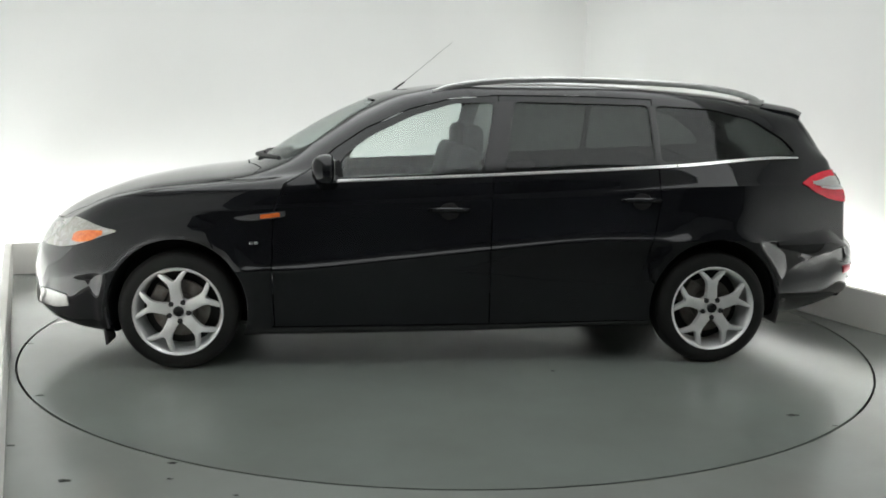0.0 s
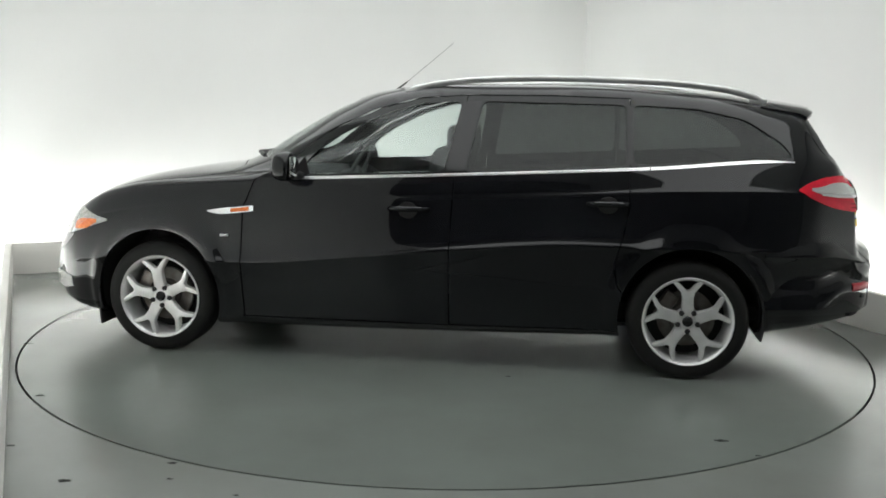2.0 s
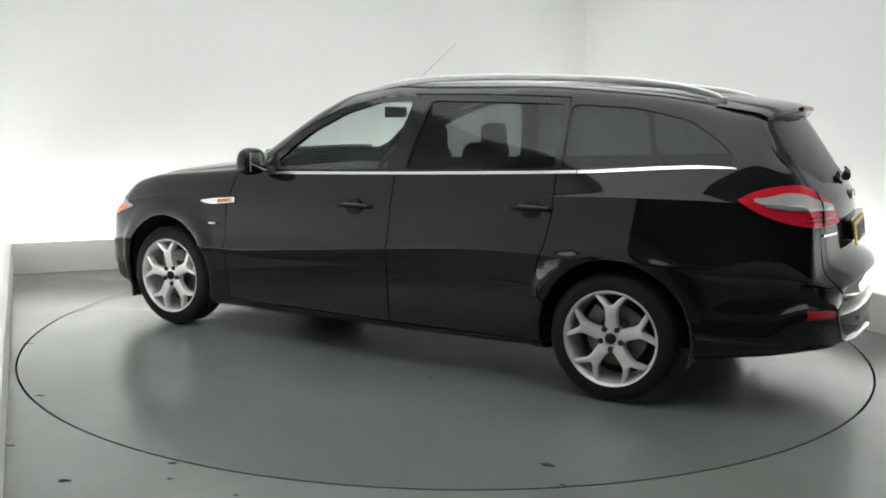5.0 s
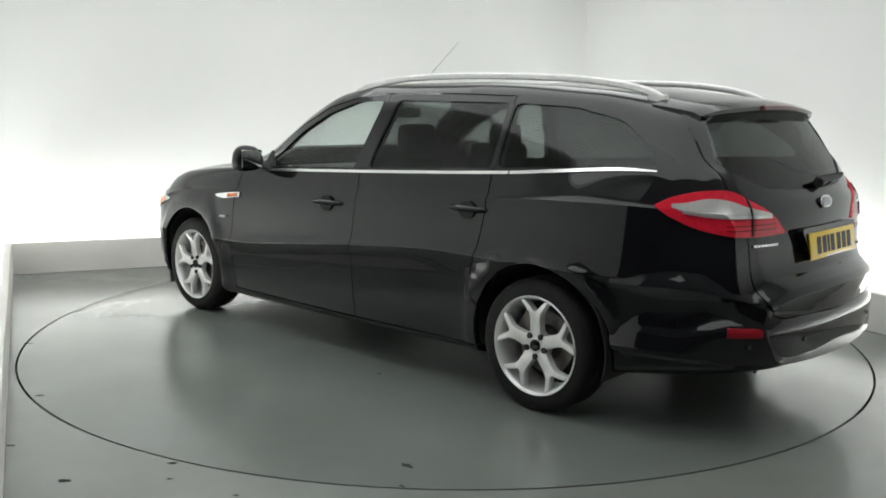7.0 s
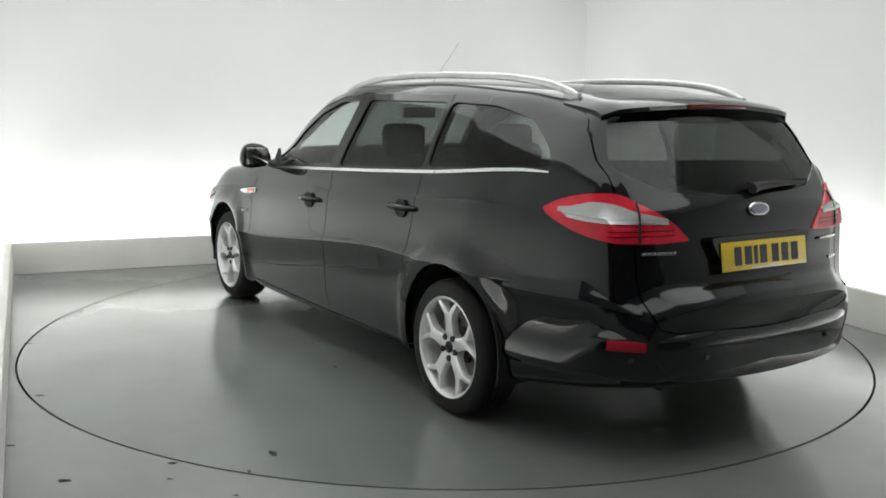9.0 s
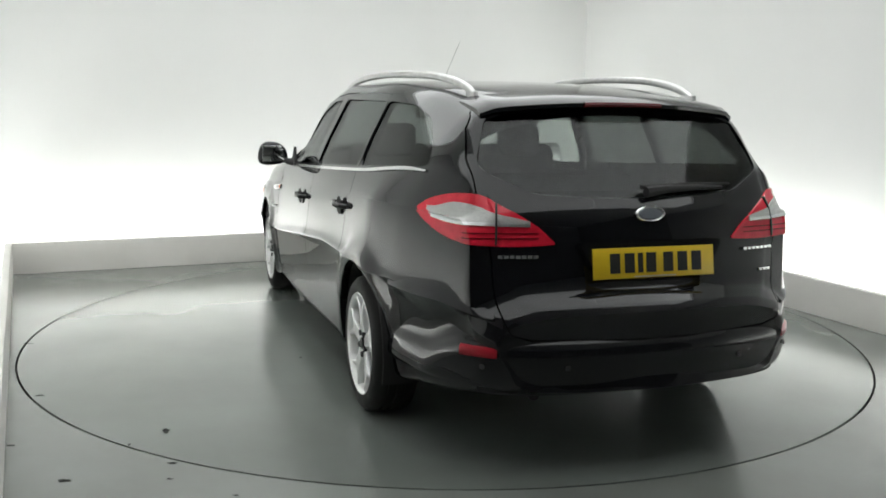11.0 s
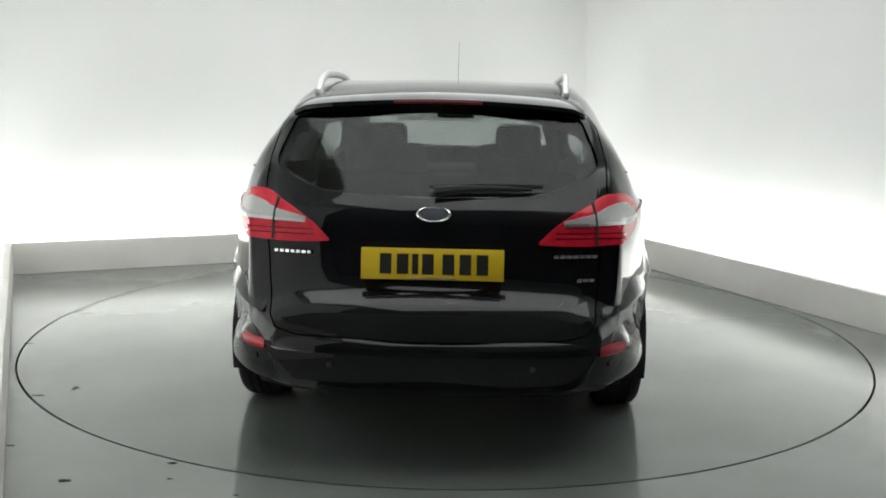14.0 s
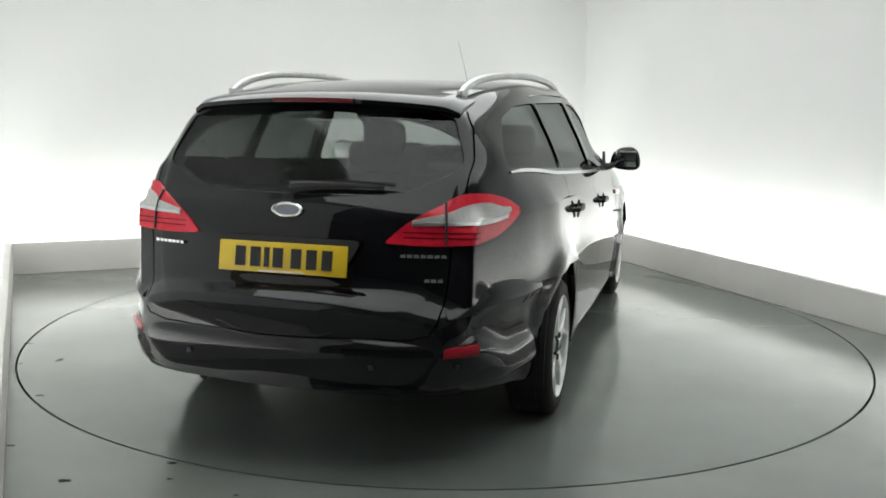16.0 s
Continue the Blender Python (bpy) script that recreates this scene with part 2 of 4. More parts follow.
def section(s):
    """Fourteen points from the middle of the floor pan, round the car's left side, to the middle of the roof."""
    zt, w = z_top(s), half_width(s)
    z4 = curve(s, (-2.43, 0.575), (-2.2, 0.62), (-1.8, 0.65), (-0.87, 0.655), (-0.21, 0.61), (0.26, 0.565), (0.94, 0.51), (1.8, 0.50), (2.42, 0.44))
    z5 = curve(s, (-2.43, 0.90), (-1.75, 0.925), (-0.57, 0.88), (0.09, 0.845), (0.94, 0.795), (1.4, 0.765), (1.9, 0.69), (2.42, 0.47))
    z2 = curve(s, (-2.43, 0.345), (-2.3, 0.30), (-1.9, 0.245), (-1.0, 0.195), (1.0, 0.165), (1.9, 0.19), (2.3, 0.23), (2.42, 0.29))
    z3 = z2 + curve(s, (-2.43, 0.07), (-1.9, 0.11), (1.9, 0.11), (2.42, 0.06))
    yr = curve(s, (-2.43, 0.42), (-2.36, 0.50), (-2.25, 0.57), (-2.0, 0.555), (-1.9, 0.56), (-1.0, 0.625), (0, 0.65), (0.5, 0.67), (1.13, 0.68), (1.5, 0.64), (2.0, 0.56), (2.42, 0.35))
    drop = curve(s, (-2.43, 0.012), (-2.3, 0.02), (-2.03, 0.052), (-1.9, 0.060), (-1.5, 0.040), (-0.8, 0.030), (0.3, 0.042), (0.9, 0.05), (1.15, 0.018), (1.5, 0.020), (2.0, 0.030), (2.42, 0.02))
    zb = belt_z(s)
    top = zt - drop
    zb, z5 = min(zb, top - 0.035), min(z5, top - 0.065)
    z5 = min(z5, zb - 0.03)
    z4 = min(z4, z5 - 0.05)
    z3 = min(z3, z4 - 0.055)
    z2 = min(z2, z3 - 0.03)
    edge = curve(s, (-2.43, 0.2), (-2.0, 0.4), (-1.2, 0.9), (-0.9, 1), (0.8, 1), (1.1, 0.7), (2.0, 0.2))
    w5 = w - 0.010 - 0.031 * edge
    wb = belt_y(s)
    crown = curve(s, (-2.2, 0.004), (-1.8, 0.018), (0.6, 0.020), (1.1, 0.008), (2.42, 0.006))
    pts = [(0, z2 - 0.02), (0.6 * w, z2 - 0.018), (w - 0.085, z2), (w - 0.034, z3), (w - 0.010, z4 - 0.035), (w, z4), (w - 0.018 * edge, z4 + min(0.05, 0.3 * (z5 - z4))), (w5, z5), (w5 - 0.013, z5 + min(0.016, 0.3 * (zb - z5))), (wb, zb),
           ((wb + yr) / 2 + crown, (zb + top) / 2 + crown * 0.5), (yr, top), (0.55 * yr, zt - 0.22 * drop), (0, zt)]
    nose = 0.26 * max(0.0, (s - 1.5) / 0.92) ** 2
    reach = 0.06 * max(0.0, (s - 1.5) / 0.92) ** 2
    tail = 0.12 * max(0.0, (-1.5 - s) / 0.93) ** 2
    shield = curve(s, (-0.3, 0.0), (0.3, 0.14), (0.9, 0.17), (1.25, 0.12), (1.6, 0.0))
    out = []
    for k, (y, z) in enumerate(pts):
        b = (y / 0.7) ** 2
        out.append((s + reach - nose * b + tail * b - (shield * b if k > 9 else shield * b * 0.45 if k == 9 and s > 0.9 else 0), y, z))
    return out


SPLIT = 4


def stations():
    s, out = -2.43, []
    while s < 2.42:
        out.append(s)
        near = min(abs(abs(s) - 1.425), 9)
        s += 0.012 if s < -2.24 or s > 2.33 else 0.022 if near < 0.5 or s > 1.9 or s < -1.9 else 0.04
    return out + [2.42]


def body_grid():
    st = stations()
    rows = []
    for s in st:
        key = [Vector(p) for p in section(s)]
        half = []
        n = len(key)
        for k in range(n - 1):
            a = key[k - 1] if k > 0 else Vector((key[1].x, -key[1].y, key[1].z))
            d = key[k + 2] if k + 2 < n else Vector((key[n - 2].x, -key[n - 2].y, key[n - 2].z))
            b, c = key[k], key[k + 1]
            for q in range(SPLIT):
                t = q / SPLIT
                half.append(0.5 * ((2 * b) + (c - a) * t + (2 * a - 5 * b + 4 * c - d) * t * t + (3 * b - a - 3 * c + d) * t ** 3))
        half.append(key[-1])
        for p in half:
            for wx, wz in WHEELS:
                r = math.hypot(p.x - wx, p.z - wz - 0.02)
                if p.y > 0.6 and p.z < 0.86:
                    p.y += 0.022 * math.exp(-((r - 0.392) / (0.034 if r > 0.392 else 0.06)) ** 2)
        ring = half + [Vector((p.x, -p.y, p.z)) for p in half[-2:0:-1]]
        rows.append(ring)
    g = np.array([[tuple(p) for p in r] for r in rows])
    ends = []
    for ring in (g[0], g[-1]):
        mid = np.array([0.0, (ring[:, 2].min() + ring[:, 2].max()) / 2])
        rings = []
        for f in (0.06, 0.3, 0.55, 0.78, 0.93):
            q = ring.copy()
            q[:, 0] = ring[0, 0] + (ring[:, 0] - ring[0, 0]) * f * f + (0.022 if ring[0, 0] < 0 else 0.010) * (1 - f ** 4)
            q[:, 1] = ring[:, 1] * f
            q[:, 2] = mid[1] + (ring[:, 2] - mid[1]) * f
            rings.append(q)
        ends.append(rings)
    g = np.concatenate([np.array(ends[0]), g, np.array(ends[1][::-1])])
    st = [st[0] - 0.001 * k for k in (5, 4, 3, 2, 1)] + st + [st[-1] + 0.001 * k for k in (1, 2, 3, 4, 5)]
    du = np.gradient(g, axis=0)
    dv = np.roll(g, -1, axis=1) - np.roll(g, 1, axis=1)
    nr = np.cross(dv, du)
    nr /= np.linalg.norm(nr, axis=2)[..., None] + 1e-9
    mid = g[len(st) // 2]
    if (nr[len(st) // 2] * (mid - mid.mean(0))).sum() < 0:
        nr = -nr
    return np.array(st), g, nr


STN, GRID, NRM = body_grid()
NV = GRID.shape[1]


def closed_egg(off):
    """The whole body surface moved outwards by off, closed at nose and tail: vertices and faces."""
    p = GRID + NRM * off
    if off < -0.01:
        c = np.array([0.0, 0.0, 0.62])
        p = c + (GRID - c) * np.array([0.985, 0.965, 0.955])
    m = len(STN)
    verts = [tuple(v) for v in p.reshape(-1, 3)]
    faces = [(i * NV + j, i * NV + (j + 1) % NV, (i + 1) * NV + (j + 1) % NV, (i + 1) * NV + j) for i in range(m - 1) for j in range(NV)]
    for i in (0, m - 1):
        c = len(verts)
        verts.append(tuple(p[i].mean(0)))
        faces += [(i * NV + j, i * NV + (j + 1) % NV, c) for j in range(NV)]
    return verts, faces


def hollow_body():
    v1, f1 = closed_egg(0.0)
    v2, f2 = closed_egg(-0.028)
    a, b = mesh_of(v1, f1), mesh_of(v2, f2)
    if a.calc_volume(signed=True) < 0:
        bmesh.ops.reverse_faces(a, faces=a.faces[:])
    if b.calc_volume(signed=True) > 0:
        bmesh.ops.reverse_faces(b, faces=b.faces[:])
    return joined(a, b)


def skin(s0, s1, j0, j1, outer, inner):
    """A patch of the body surface between two stations and two rows, as a thin solid."""
    i0 = max(0, int(np.searchsorted(STN, s0)) - 1)
    i1 = min(len(STN) - 1, int(np.searchsorted(STN, s1)) + 1)
    cols = [j % NV for j in range(j0, j1 + 1)]
    n, m = len(cols), i1 - i0 + 1
    a = (GRID + NRM * outer)[i0:i1 + 1][:, cols].reshape(-1, 3)
    b = (GRID + NRM * inner)[i0:i1 + 1][:, cols].reshape(-1, 3)
    verts = [tuple(v) for v in a] + [tuple(v) for v in b]
    k = n * m
    faces = []
    for i in range(m - 1):
        for j in range(n - 1):
            q = (i * n + j, i * n + j + 1, (i + 1) * n + j + 1, (i + 1) * n + j)
            faces += [q, tuple(x + k for x in q)]
    for i in range(m - 1):
        for j in (0, n - 1):
            faces.append((i * n + j, (i + 1) * n + j, (i + 1) * n + j + k, i * n + j + k))
    for j in range(n - 1):
        for i in (0, m - 1):
            faces.append((i * n + j, i * n + j + 1, i * n + j + 1 + k, i * n + j + k))
    return mesh_of(verts, faces)


def curtain(path, deep=0.10, out=0.12):
    """A solid along a plan path of (x, y, z below, z above), from inside the body to outside it."""
    verts, faces = [], []
    n = len(path)
    for i, (x, y, lo, hi) in enumerate(path):
        a, b = path[max(i - 1, 0)], path[min(i + 1, n - 1)]
        t = Vector((b[0] - a[0], b[1] - a[1])).normalized()
        nv = Vector((t.y, -t.x))
        if nv.dot(Vector((x * 0.25, y))) < 0:
            nv = -nv
        for d, z in ((-deep, lo), (out, lo), (out, hi), (-deep, hi)):
            verts.append((x + nv.x * d, y + nv.y * d, z))
    for i in range(n - 1):
        for k in range(4):
            faces.append((i * 4 + k, i * 4 + (k + 1) % 4, i * 4 + 4 + (k + 1) % 4, i * 4 + 4 + k))
    faces += [(0, 1, 2, 3), tuple(range(4 * n - 4, 4 * n))]
    return mesh_of(verts, faces)


def fine(path, n=6):
    """More points along a curtain's path."""
    out = []
    m = len(path)
    for i in range(m - 1):
        p = [Vector(path[max(0, min(m - 1, i + k))]) for k in (-1, 0, 1, 2)]
        for q in range(n):
            t = q / n
            out.append(tuple(0.5 * ((2 * p[1]) + (p[2] - p[0]) * t + (2 * p[0] - 5 * p[1] + 4 * p[2] - p[3]) * t * t + (3 * p[1] - p[0] - 3 * p[2] + p[3]) * t ** 3)))
    return out + [tuple(path[-1])]

# ---- the setting ----
DISC_R = 2.459
DISC_Y = 0.285
CORNER_A = Vector((-3.427, 1.711))
CORNER_B = Vector((1.204, 3.795))
LEFT_END = Vector((-1.037, -3.362))
RIGHT_END = Vector((5.0, -4.945))
RUN = [LEFT_END, CORNER_A, CORNER_B, RIGHT_END]


def pushed(run, d):
    """The plan line moved outwards by d."""
    out = []
    for i, p in enumerate(run):
        ns = []
        for a, b in ((i - 1, i), (i, i + 1)):
            if a >= 0 and b < len(run):
                t = (run[b] - run[a]).normalized()
                ns.append(Vector((-t.y, t.x)))
        if len(ns) == 1:
            out.append(p + ns[0] * d)
        else:
            m = (ns[0] + ns[1]).normalized()
            out.append(p + m * (d / m.dot(ns[0])))
    return out


def slab(a0, a1, b1, b0, z0, z1, bevel=0.0):
    bm = prism([tuple(a0), tuple(a1), tuple(b1), tuple(b0)], "z", z0, z1)
    if bevel:
        bmesh.ops.bevel(bm, geom=[e for e in bm.edges if abs(e.verts[0].co.z - e.verts[1].co.z) < 1e-4 and e.verts[0].co.z > z1 - 0.01], offset=bevel, segments=2, affect="EDGES", profile=0.5)
    return bm


def build_setting():
    # floor with the round opening of the turntable
    n = 144
    R1, far = DISC_R + 0.006, 14.0
    verts, faces = [], []
    for k in range(n):
        w = 2 * math.pi * k / n
        c, s = math.cos(w), math.sin(w)
        q = far / max(abs(c), abs(s))
        verts += [(R1 * c, DISC_Y + R1 * s, -0.05), (R1 * c, DISC_Y + R1 * s, 0), (q * c, q * s, 0)]
    for k in range(n):
        a, b = 3 * k, 3 * ((k + 1) % n)
        faces += [(a, b, b + 1, a + 1), (a + 1, b + 1, b + 2, a + 2)]
    tagged(part("floor", mesh_of(verts, faces), FLOOR), "grey-green glossy epoxy studio floor", kind="structure")
    # near-black sheet below the deck, coloured as the shade in the ring gap
    pit = mesh_of([(3 * math.cos(2 * math.pi * k / 48), 3 * math.sin(2 * math.pi * k / 48), -0.06) for k in range(48)], [tuple(range(48))])
    tagged(part("turntable_pit", pit, GAP_SHADE), "near-black sheet below the turntable for the shade in its gap", kind="structure")
    # plinth, cove tubes and walls
    names = ("wall_west", "wall_north", "wall_east")
    face, back, wall, wall2 = RUN, pushed(RUN, 0.05), pushed(RUN, 0.42), pushed(RUN, 0.52)
    t0, t1 = pushed(RUN, 0.10), pushed(RUN, 0.15)
    for i in range(3):
        p = slab(face[i], face[i + 1], back[i + 1], back[i], 0.003, 0.25, 0.006)
        tagged(part("plinth", p, PLINTH), "low off-white painted plinth hiding the cove lights", "plinth", "plinths round the turntable", "structure")
        w = slab(wall[i], wall[i + 1], wall2[i + 1], wall2[i], 0, 3.3)
        tagged(part(names[i], w, WALL), "smooth white studio wall washed by cove light", kind="structure")
        lamp = new("cove_light")
        tagged(lamp, "white tube light lying behind the plinth", "light", "cove lights")
        d = (t0[i + 1] - t0[i]).normalized()
        lead = 0.6 if i == 0 else 0.1
        tail = 1.6 if i == 2 else 0.1
        tube_bm = slab(t0[i] + d * lead, t0[i + 1] - d * tail, t1[i + 1] - d * tail, t1[i] + d * lead, 0.05, 0.10)
        part("tube", tube_bm, LED, lamp)
        part("holder", slab(t0[i] + d * 0.1, t0[i + 1] - d * 0.1, t1[i + 1] - d * 0.1, t1[i] + d * 0.1, 0.0, 0.046), SATIN, lamp)
    # unseen walls added behind the camera, toned for what the car reflects
    hall = [wall[3], Vector((5.3, -6.2)), Vector((5.3, -9.0)), Vector((-4.2, -9.0)), Vector((-4.2, -5.2)), wall[0]]
    hall2 = pushed(hall[::-1], -0.1)[::-1]
    for i in range(5):
        w = slab(hall[i], hall[i + 1], hall2[i + 1], hall2[i], 0, 3.3)
        tagged(part("wall_south", w, UNSEEN_WALL), "unseen dark grey wall added behind the camera for the reflections", kind="structure")
    # unseen ceiling, added to close the room and bounce the cove light
    tagged(part("ceiling", box(-9, 9, -11, 9, 3.3, 3.4), CEIL), "plain pale unseen ceiling added to bounce the cove light", kind="structure")
    # unseen luminous diffuser, added over the turntable as fill light
    lamp = new("ceiling_light")
    tagged(lamp, "large unseen white diffuser added above the turntable as fill light", "light")
    W, L = 2.2, 3.1
    part("frame", joined(box(-W - 0.05, W + 0.05, -L - 0.05, -L, 3.14, 3.3), box(-W - 0.05, W + 0.05, L, L + 0.05, 3.14, 3.3), box(-W - 0.05, -W, -L, L, 3.14, 3.3), box(W, W + 0.05, -L, L, 3.14, 3.3)), SATIN, lamp)
    for i in range(3):
        for k in range(3):
            x0, y0 = -W + i * 2 * W / 3, -L + k * 2 * L / 3
            part("diffuser", box(x0 + 0.004, x0 + 2 * W / 3 - 0.004, y0 + 0.004, y0 + 2 * L / 3 - 0.004, 3.17, 3.19), SOFT, lamp)
    lamp.location = (0.15, -0.45, 0)
    lamp.rotation_euler = (0, 0, radians(21))


def blot(x, y, r, seed, z=0.0015):
    """A small flat scuff with a ragged outline."""
    rnd = random.Random(seed)
    pts = []
    for k in range(14):
        w = 2 * math.pi * k / 14
        q = r * rnd.uniform(0.55, 1.1)
        pts.append((x + 1.5 * q * math.cos(w), y + 0.8 * q * math.sin(w)))
    return prism(pts, "z", 0.0004, z)


def build_turntable():
    top = new("turntable")
    tagged(top, "round grey-green epoxy-coated turntable flush with the floor", "turntable")
    disc = lathe([(0.001, 0), (DISC_R - 0.006, 0), (DISC_R - 0.006, -0.05), (0.001, -0.05)], 144)
    part("deck", turned(disc, Matrix.Rotation(radians(90), 4, "X")), DISC, top, angle=20)
    for i, (x, y, r) in enumerate(DISC_SPOTS):
        part("scuff", blot(x, y, r, 20 + i), STAIN, top, "small black scuff mark")
    return top


def build_scuffs():
    for i, (x, y, r) in enumerate(((-1.385, -2.155, 0.018), (-1.042, -1.976, 0.015), (-1.008, -2.123, 0.009), (-0.732, -2.253, 0.008), (-1.735, -1.828, 0.014), (-1.902, -1.205, 0.014), (-2.374, -0.301, 0.02))):
        tagged(part("scuff_mark", blot(x, y, r, i), STAIN), "small black scuff on the studio floor", "scuff", "floor scuffs")


DISC_SPOTS = [(-1.427, 1.738, 0.020), (-1.548, 1.884, 0.010), (-0.471, 1.001, 0.010)]

# ---- the car ----
FRONT_GLASS = [(0.645, 0.962), (-0.150, 0.999), (-0.222, 1.345), (0.0, 1.335), (0.22, 1.268), (0.43, 1.165), (0.57, 1.065)]
REAR_GLASS = [(-0.265, 1.006), (-1.085, 1.047), (-1.075, 1.342), (-0.335, 1.350)]
SIDE_GLASS = [(-1.122, 1.051), (-1.900, 1.097), (-1.845, 1.17), (-1.68, 1.278), (-1.44, 1.328), (-1.112, 1.342)]
BACK_GLASS = [(0.555, 1.292), (0.625, 1.125), (0.605, 1.090), (0.44, 1.016), (0.25, 1.002), (0, 0.998), (-0.25, 1.002), (-0.44, 1.016), (-0.605, 1.090), (-0.625, 1.125), (-0.555, 1.292), (0, 1.305)]
WINDSCREEN = [(0.655, 1.03), (0.535, 1.315), (0.45, 1.345), (0, 1.365), (-0.45, 1.345), (-0.535, 1.315), (-0.655, 1.03), (0, 1.035)]
TAIL = [(-1.935, 0.85, 0.945, 0.952), (-2.00, 0.83, 0.905, 0.985), (-2.10, 0.79, 0.865, 1.010), (-2.20, 0.73, 0.845, 1.015), (-2.27, 0.65, 0.838, 0.995), (-2.305, 0.55, 0.836, 0.955), (-2.325, 0.46, 0.838, 0.905), (-2.335, 0.395, 0.842, 0.850)]
TAIL_CLEAR = [(-2.0, 0.845, 0.945, 0.959), (-2.05, 0.83, 0.93, 0.963), (-2.13, 0.795, 0.92, 0.981), (-2.2, 0.74, 0.917, 0.981), (-2.27, 0.66, 0.915, 0.959), (-2.305, 0.55, 0.913, 0.937), (-2.318, 0.49, 0.911, 0.925)]
HEAD = [(1.735, 0.95, 0.692, 0.702), (1.835, 0.92, 0.66, 0.722), (1.941, 0.88, 0.63, 0.74), (2.068, 0.8, 0.605, 0.748), (2.174, 0.68, 0.595, 0.73), (2.28, 0.52, 0.59, 0.69), (2.344, 0.42, 0.6, 0.64)]
INDICATOR = [(1.795, 0.93, 0.68, 0.7), (1.867, 0.91, 0.65, 0.7), (1.962, 0.87, 0.64, 0.69), (2.005, 0.84, 0.645, 0.675)]
FOG = [(2.036, 0.81, 0.31, 0.365), (2.132, 0.72, 0.29, 0.375), (2.259, 0.54, 0.285, 0.375)]
REPEATER = [(1.13, 0.95, 0.762, 0.768), (1.05, 0.95, 0.752, 0.782), (0.90, 0.95, 0.768, 0.798), (0.875, 0.95, 0.775, 0.797)]
REPEATER_AMBER = [(1.00, 0.95, 0.762, 0.782), (0.90, 0.95, 0.772, 0.793)]


def ribbon(line, w):
    """A thin closed outline along a line."""
    a, b = [], []
    for i, p in enumerate(line):
        t = (Vector(line[min(i + 1, len(line) - 1)]) - Vector(line[max(i - 1, 0)])).normalized()
        a.append((p[0] - t.y * w / 2, p[1] + t.x * w / 2))
        b.append((p[0] + t.y * w / 2, p[1] - t.x * w / 2))
    return a + b[::-1]


def arch_cutter(x, z):
    bm = lathe([(0.001, 0.56), (ARCH, 0.56), (ARCH, 1.2), (0.001, 1.2)], 56)
    return turned(bm, Matrix.Translation((x, 0, z)))


def both(bm):
    """The cutter and its mirror image across the car."""
    c = bm.copy()
    bmesh.ops.scale(c, vec=(1, -1, 1), verts=c.verts)
    bmesh.ops.reverse_faces(c, faces=c.faces[:])
    return joined(bm, c)


def body_mesh():
    cut = [prism(rounded(FRONT_GLASS, 0.035), "y", -1.1, 1.1), prism(rounded(REAR_GLASS, 0.03), "y", -1.1, 1.1), prism(rounded(SIDE_GLASS, 0.04), "y", -1.1, 1.1)]
    glazing = joined(*cut)
    ends = joined(prism(rounded(BACK_GLASS, 0.04), "x", -2.6, -1.99), prism(rounded(WINDSCREEN, 0.05), "x", 0.25, 1.5))
    arches = both(joined(*[arch_cutter(x, z + 0.012) for x, z in WHEELS]))
    front = [(0.935, 0.212), (0.945, 0.50), (0.935, 0.79), (0.88, 0.93), (0.74, 1.00), (0.62, 1.095), (0.46, 1.20), (0.23, 1.303), (0.0, 1.362), (-0.25, 1.380), (-0.205, 0.965), (-0.19, 0.60), (-0.195, 0.218)]
    rear = [(-0.205, 1.380), (-0.70, 1.383), (-1.097, 1.373), (-1.104, 1.02), (-1.108, 0.85), (-1.08, 0.70), (-1.04, 0.57), (-1.06, 0.46), (-1.14, 0.37)]
    sill = [(0.95, 0.214), (-0.19, 0.220), (-1.10, 0.232)]
    slits = [both(prism(ribbon(line, 0.006), "y", 0.45, 1.05)) for line in (front, rear, sill)]
    hatch = [(0.62, 0.80), (0.615, 0.70), (0.60, 0.58), (0.575, 0.535), (0.50, 0.515), (0, 0.505), (-0.50, 0.515), (-0.575, 0.535), (-0.60, 0.58), (-0.615, 0.70), (-0.62, 0.80),
             (-0.63, 0.88)]
    upper = [(-0.620, 0.82), (-0.648, 1.00), (-0.652, 1.13), (-0.625, 1.24), (-0.575, 1.312), (0, 1.328), (0.575, 1.312), (0.625, 1.24), (0.652, 1.13), (0.648, 1.00), (0.618, 0.78)]
    gate = [prism(ribbon(hatch, 0.006), "x", -2.6, -1.96), prism(ribbon(upper, 0.006), "x", -2.6, -1.90)]
    lid = [(1.155, 0.0), (1.12, 0.30), (1.02, 0.62), (1.06, 0.73), (1.30, 0.76), (1.65, 0.73), (1.95, 0.65), (2.16, 0.50), (2.28, 0.28), (2.32, 0.0)]
    back = lid[2::-1] + [(x, -y) for x, y in lid[1:3]]
    rest = lid[1:] + [(x, -y) for x, y in lid[-2:0:-1]]
    lid_cut = [prism(ribbon(back, 0.006), "z", 0.60, 1.2), prism(ribbon(rest[1:-1], 0.006), "z", 0.60, 1.2)]
    return carve(hollow_body(), [glazing, ends, arches, *slits, *gate, *lid_cut])


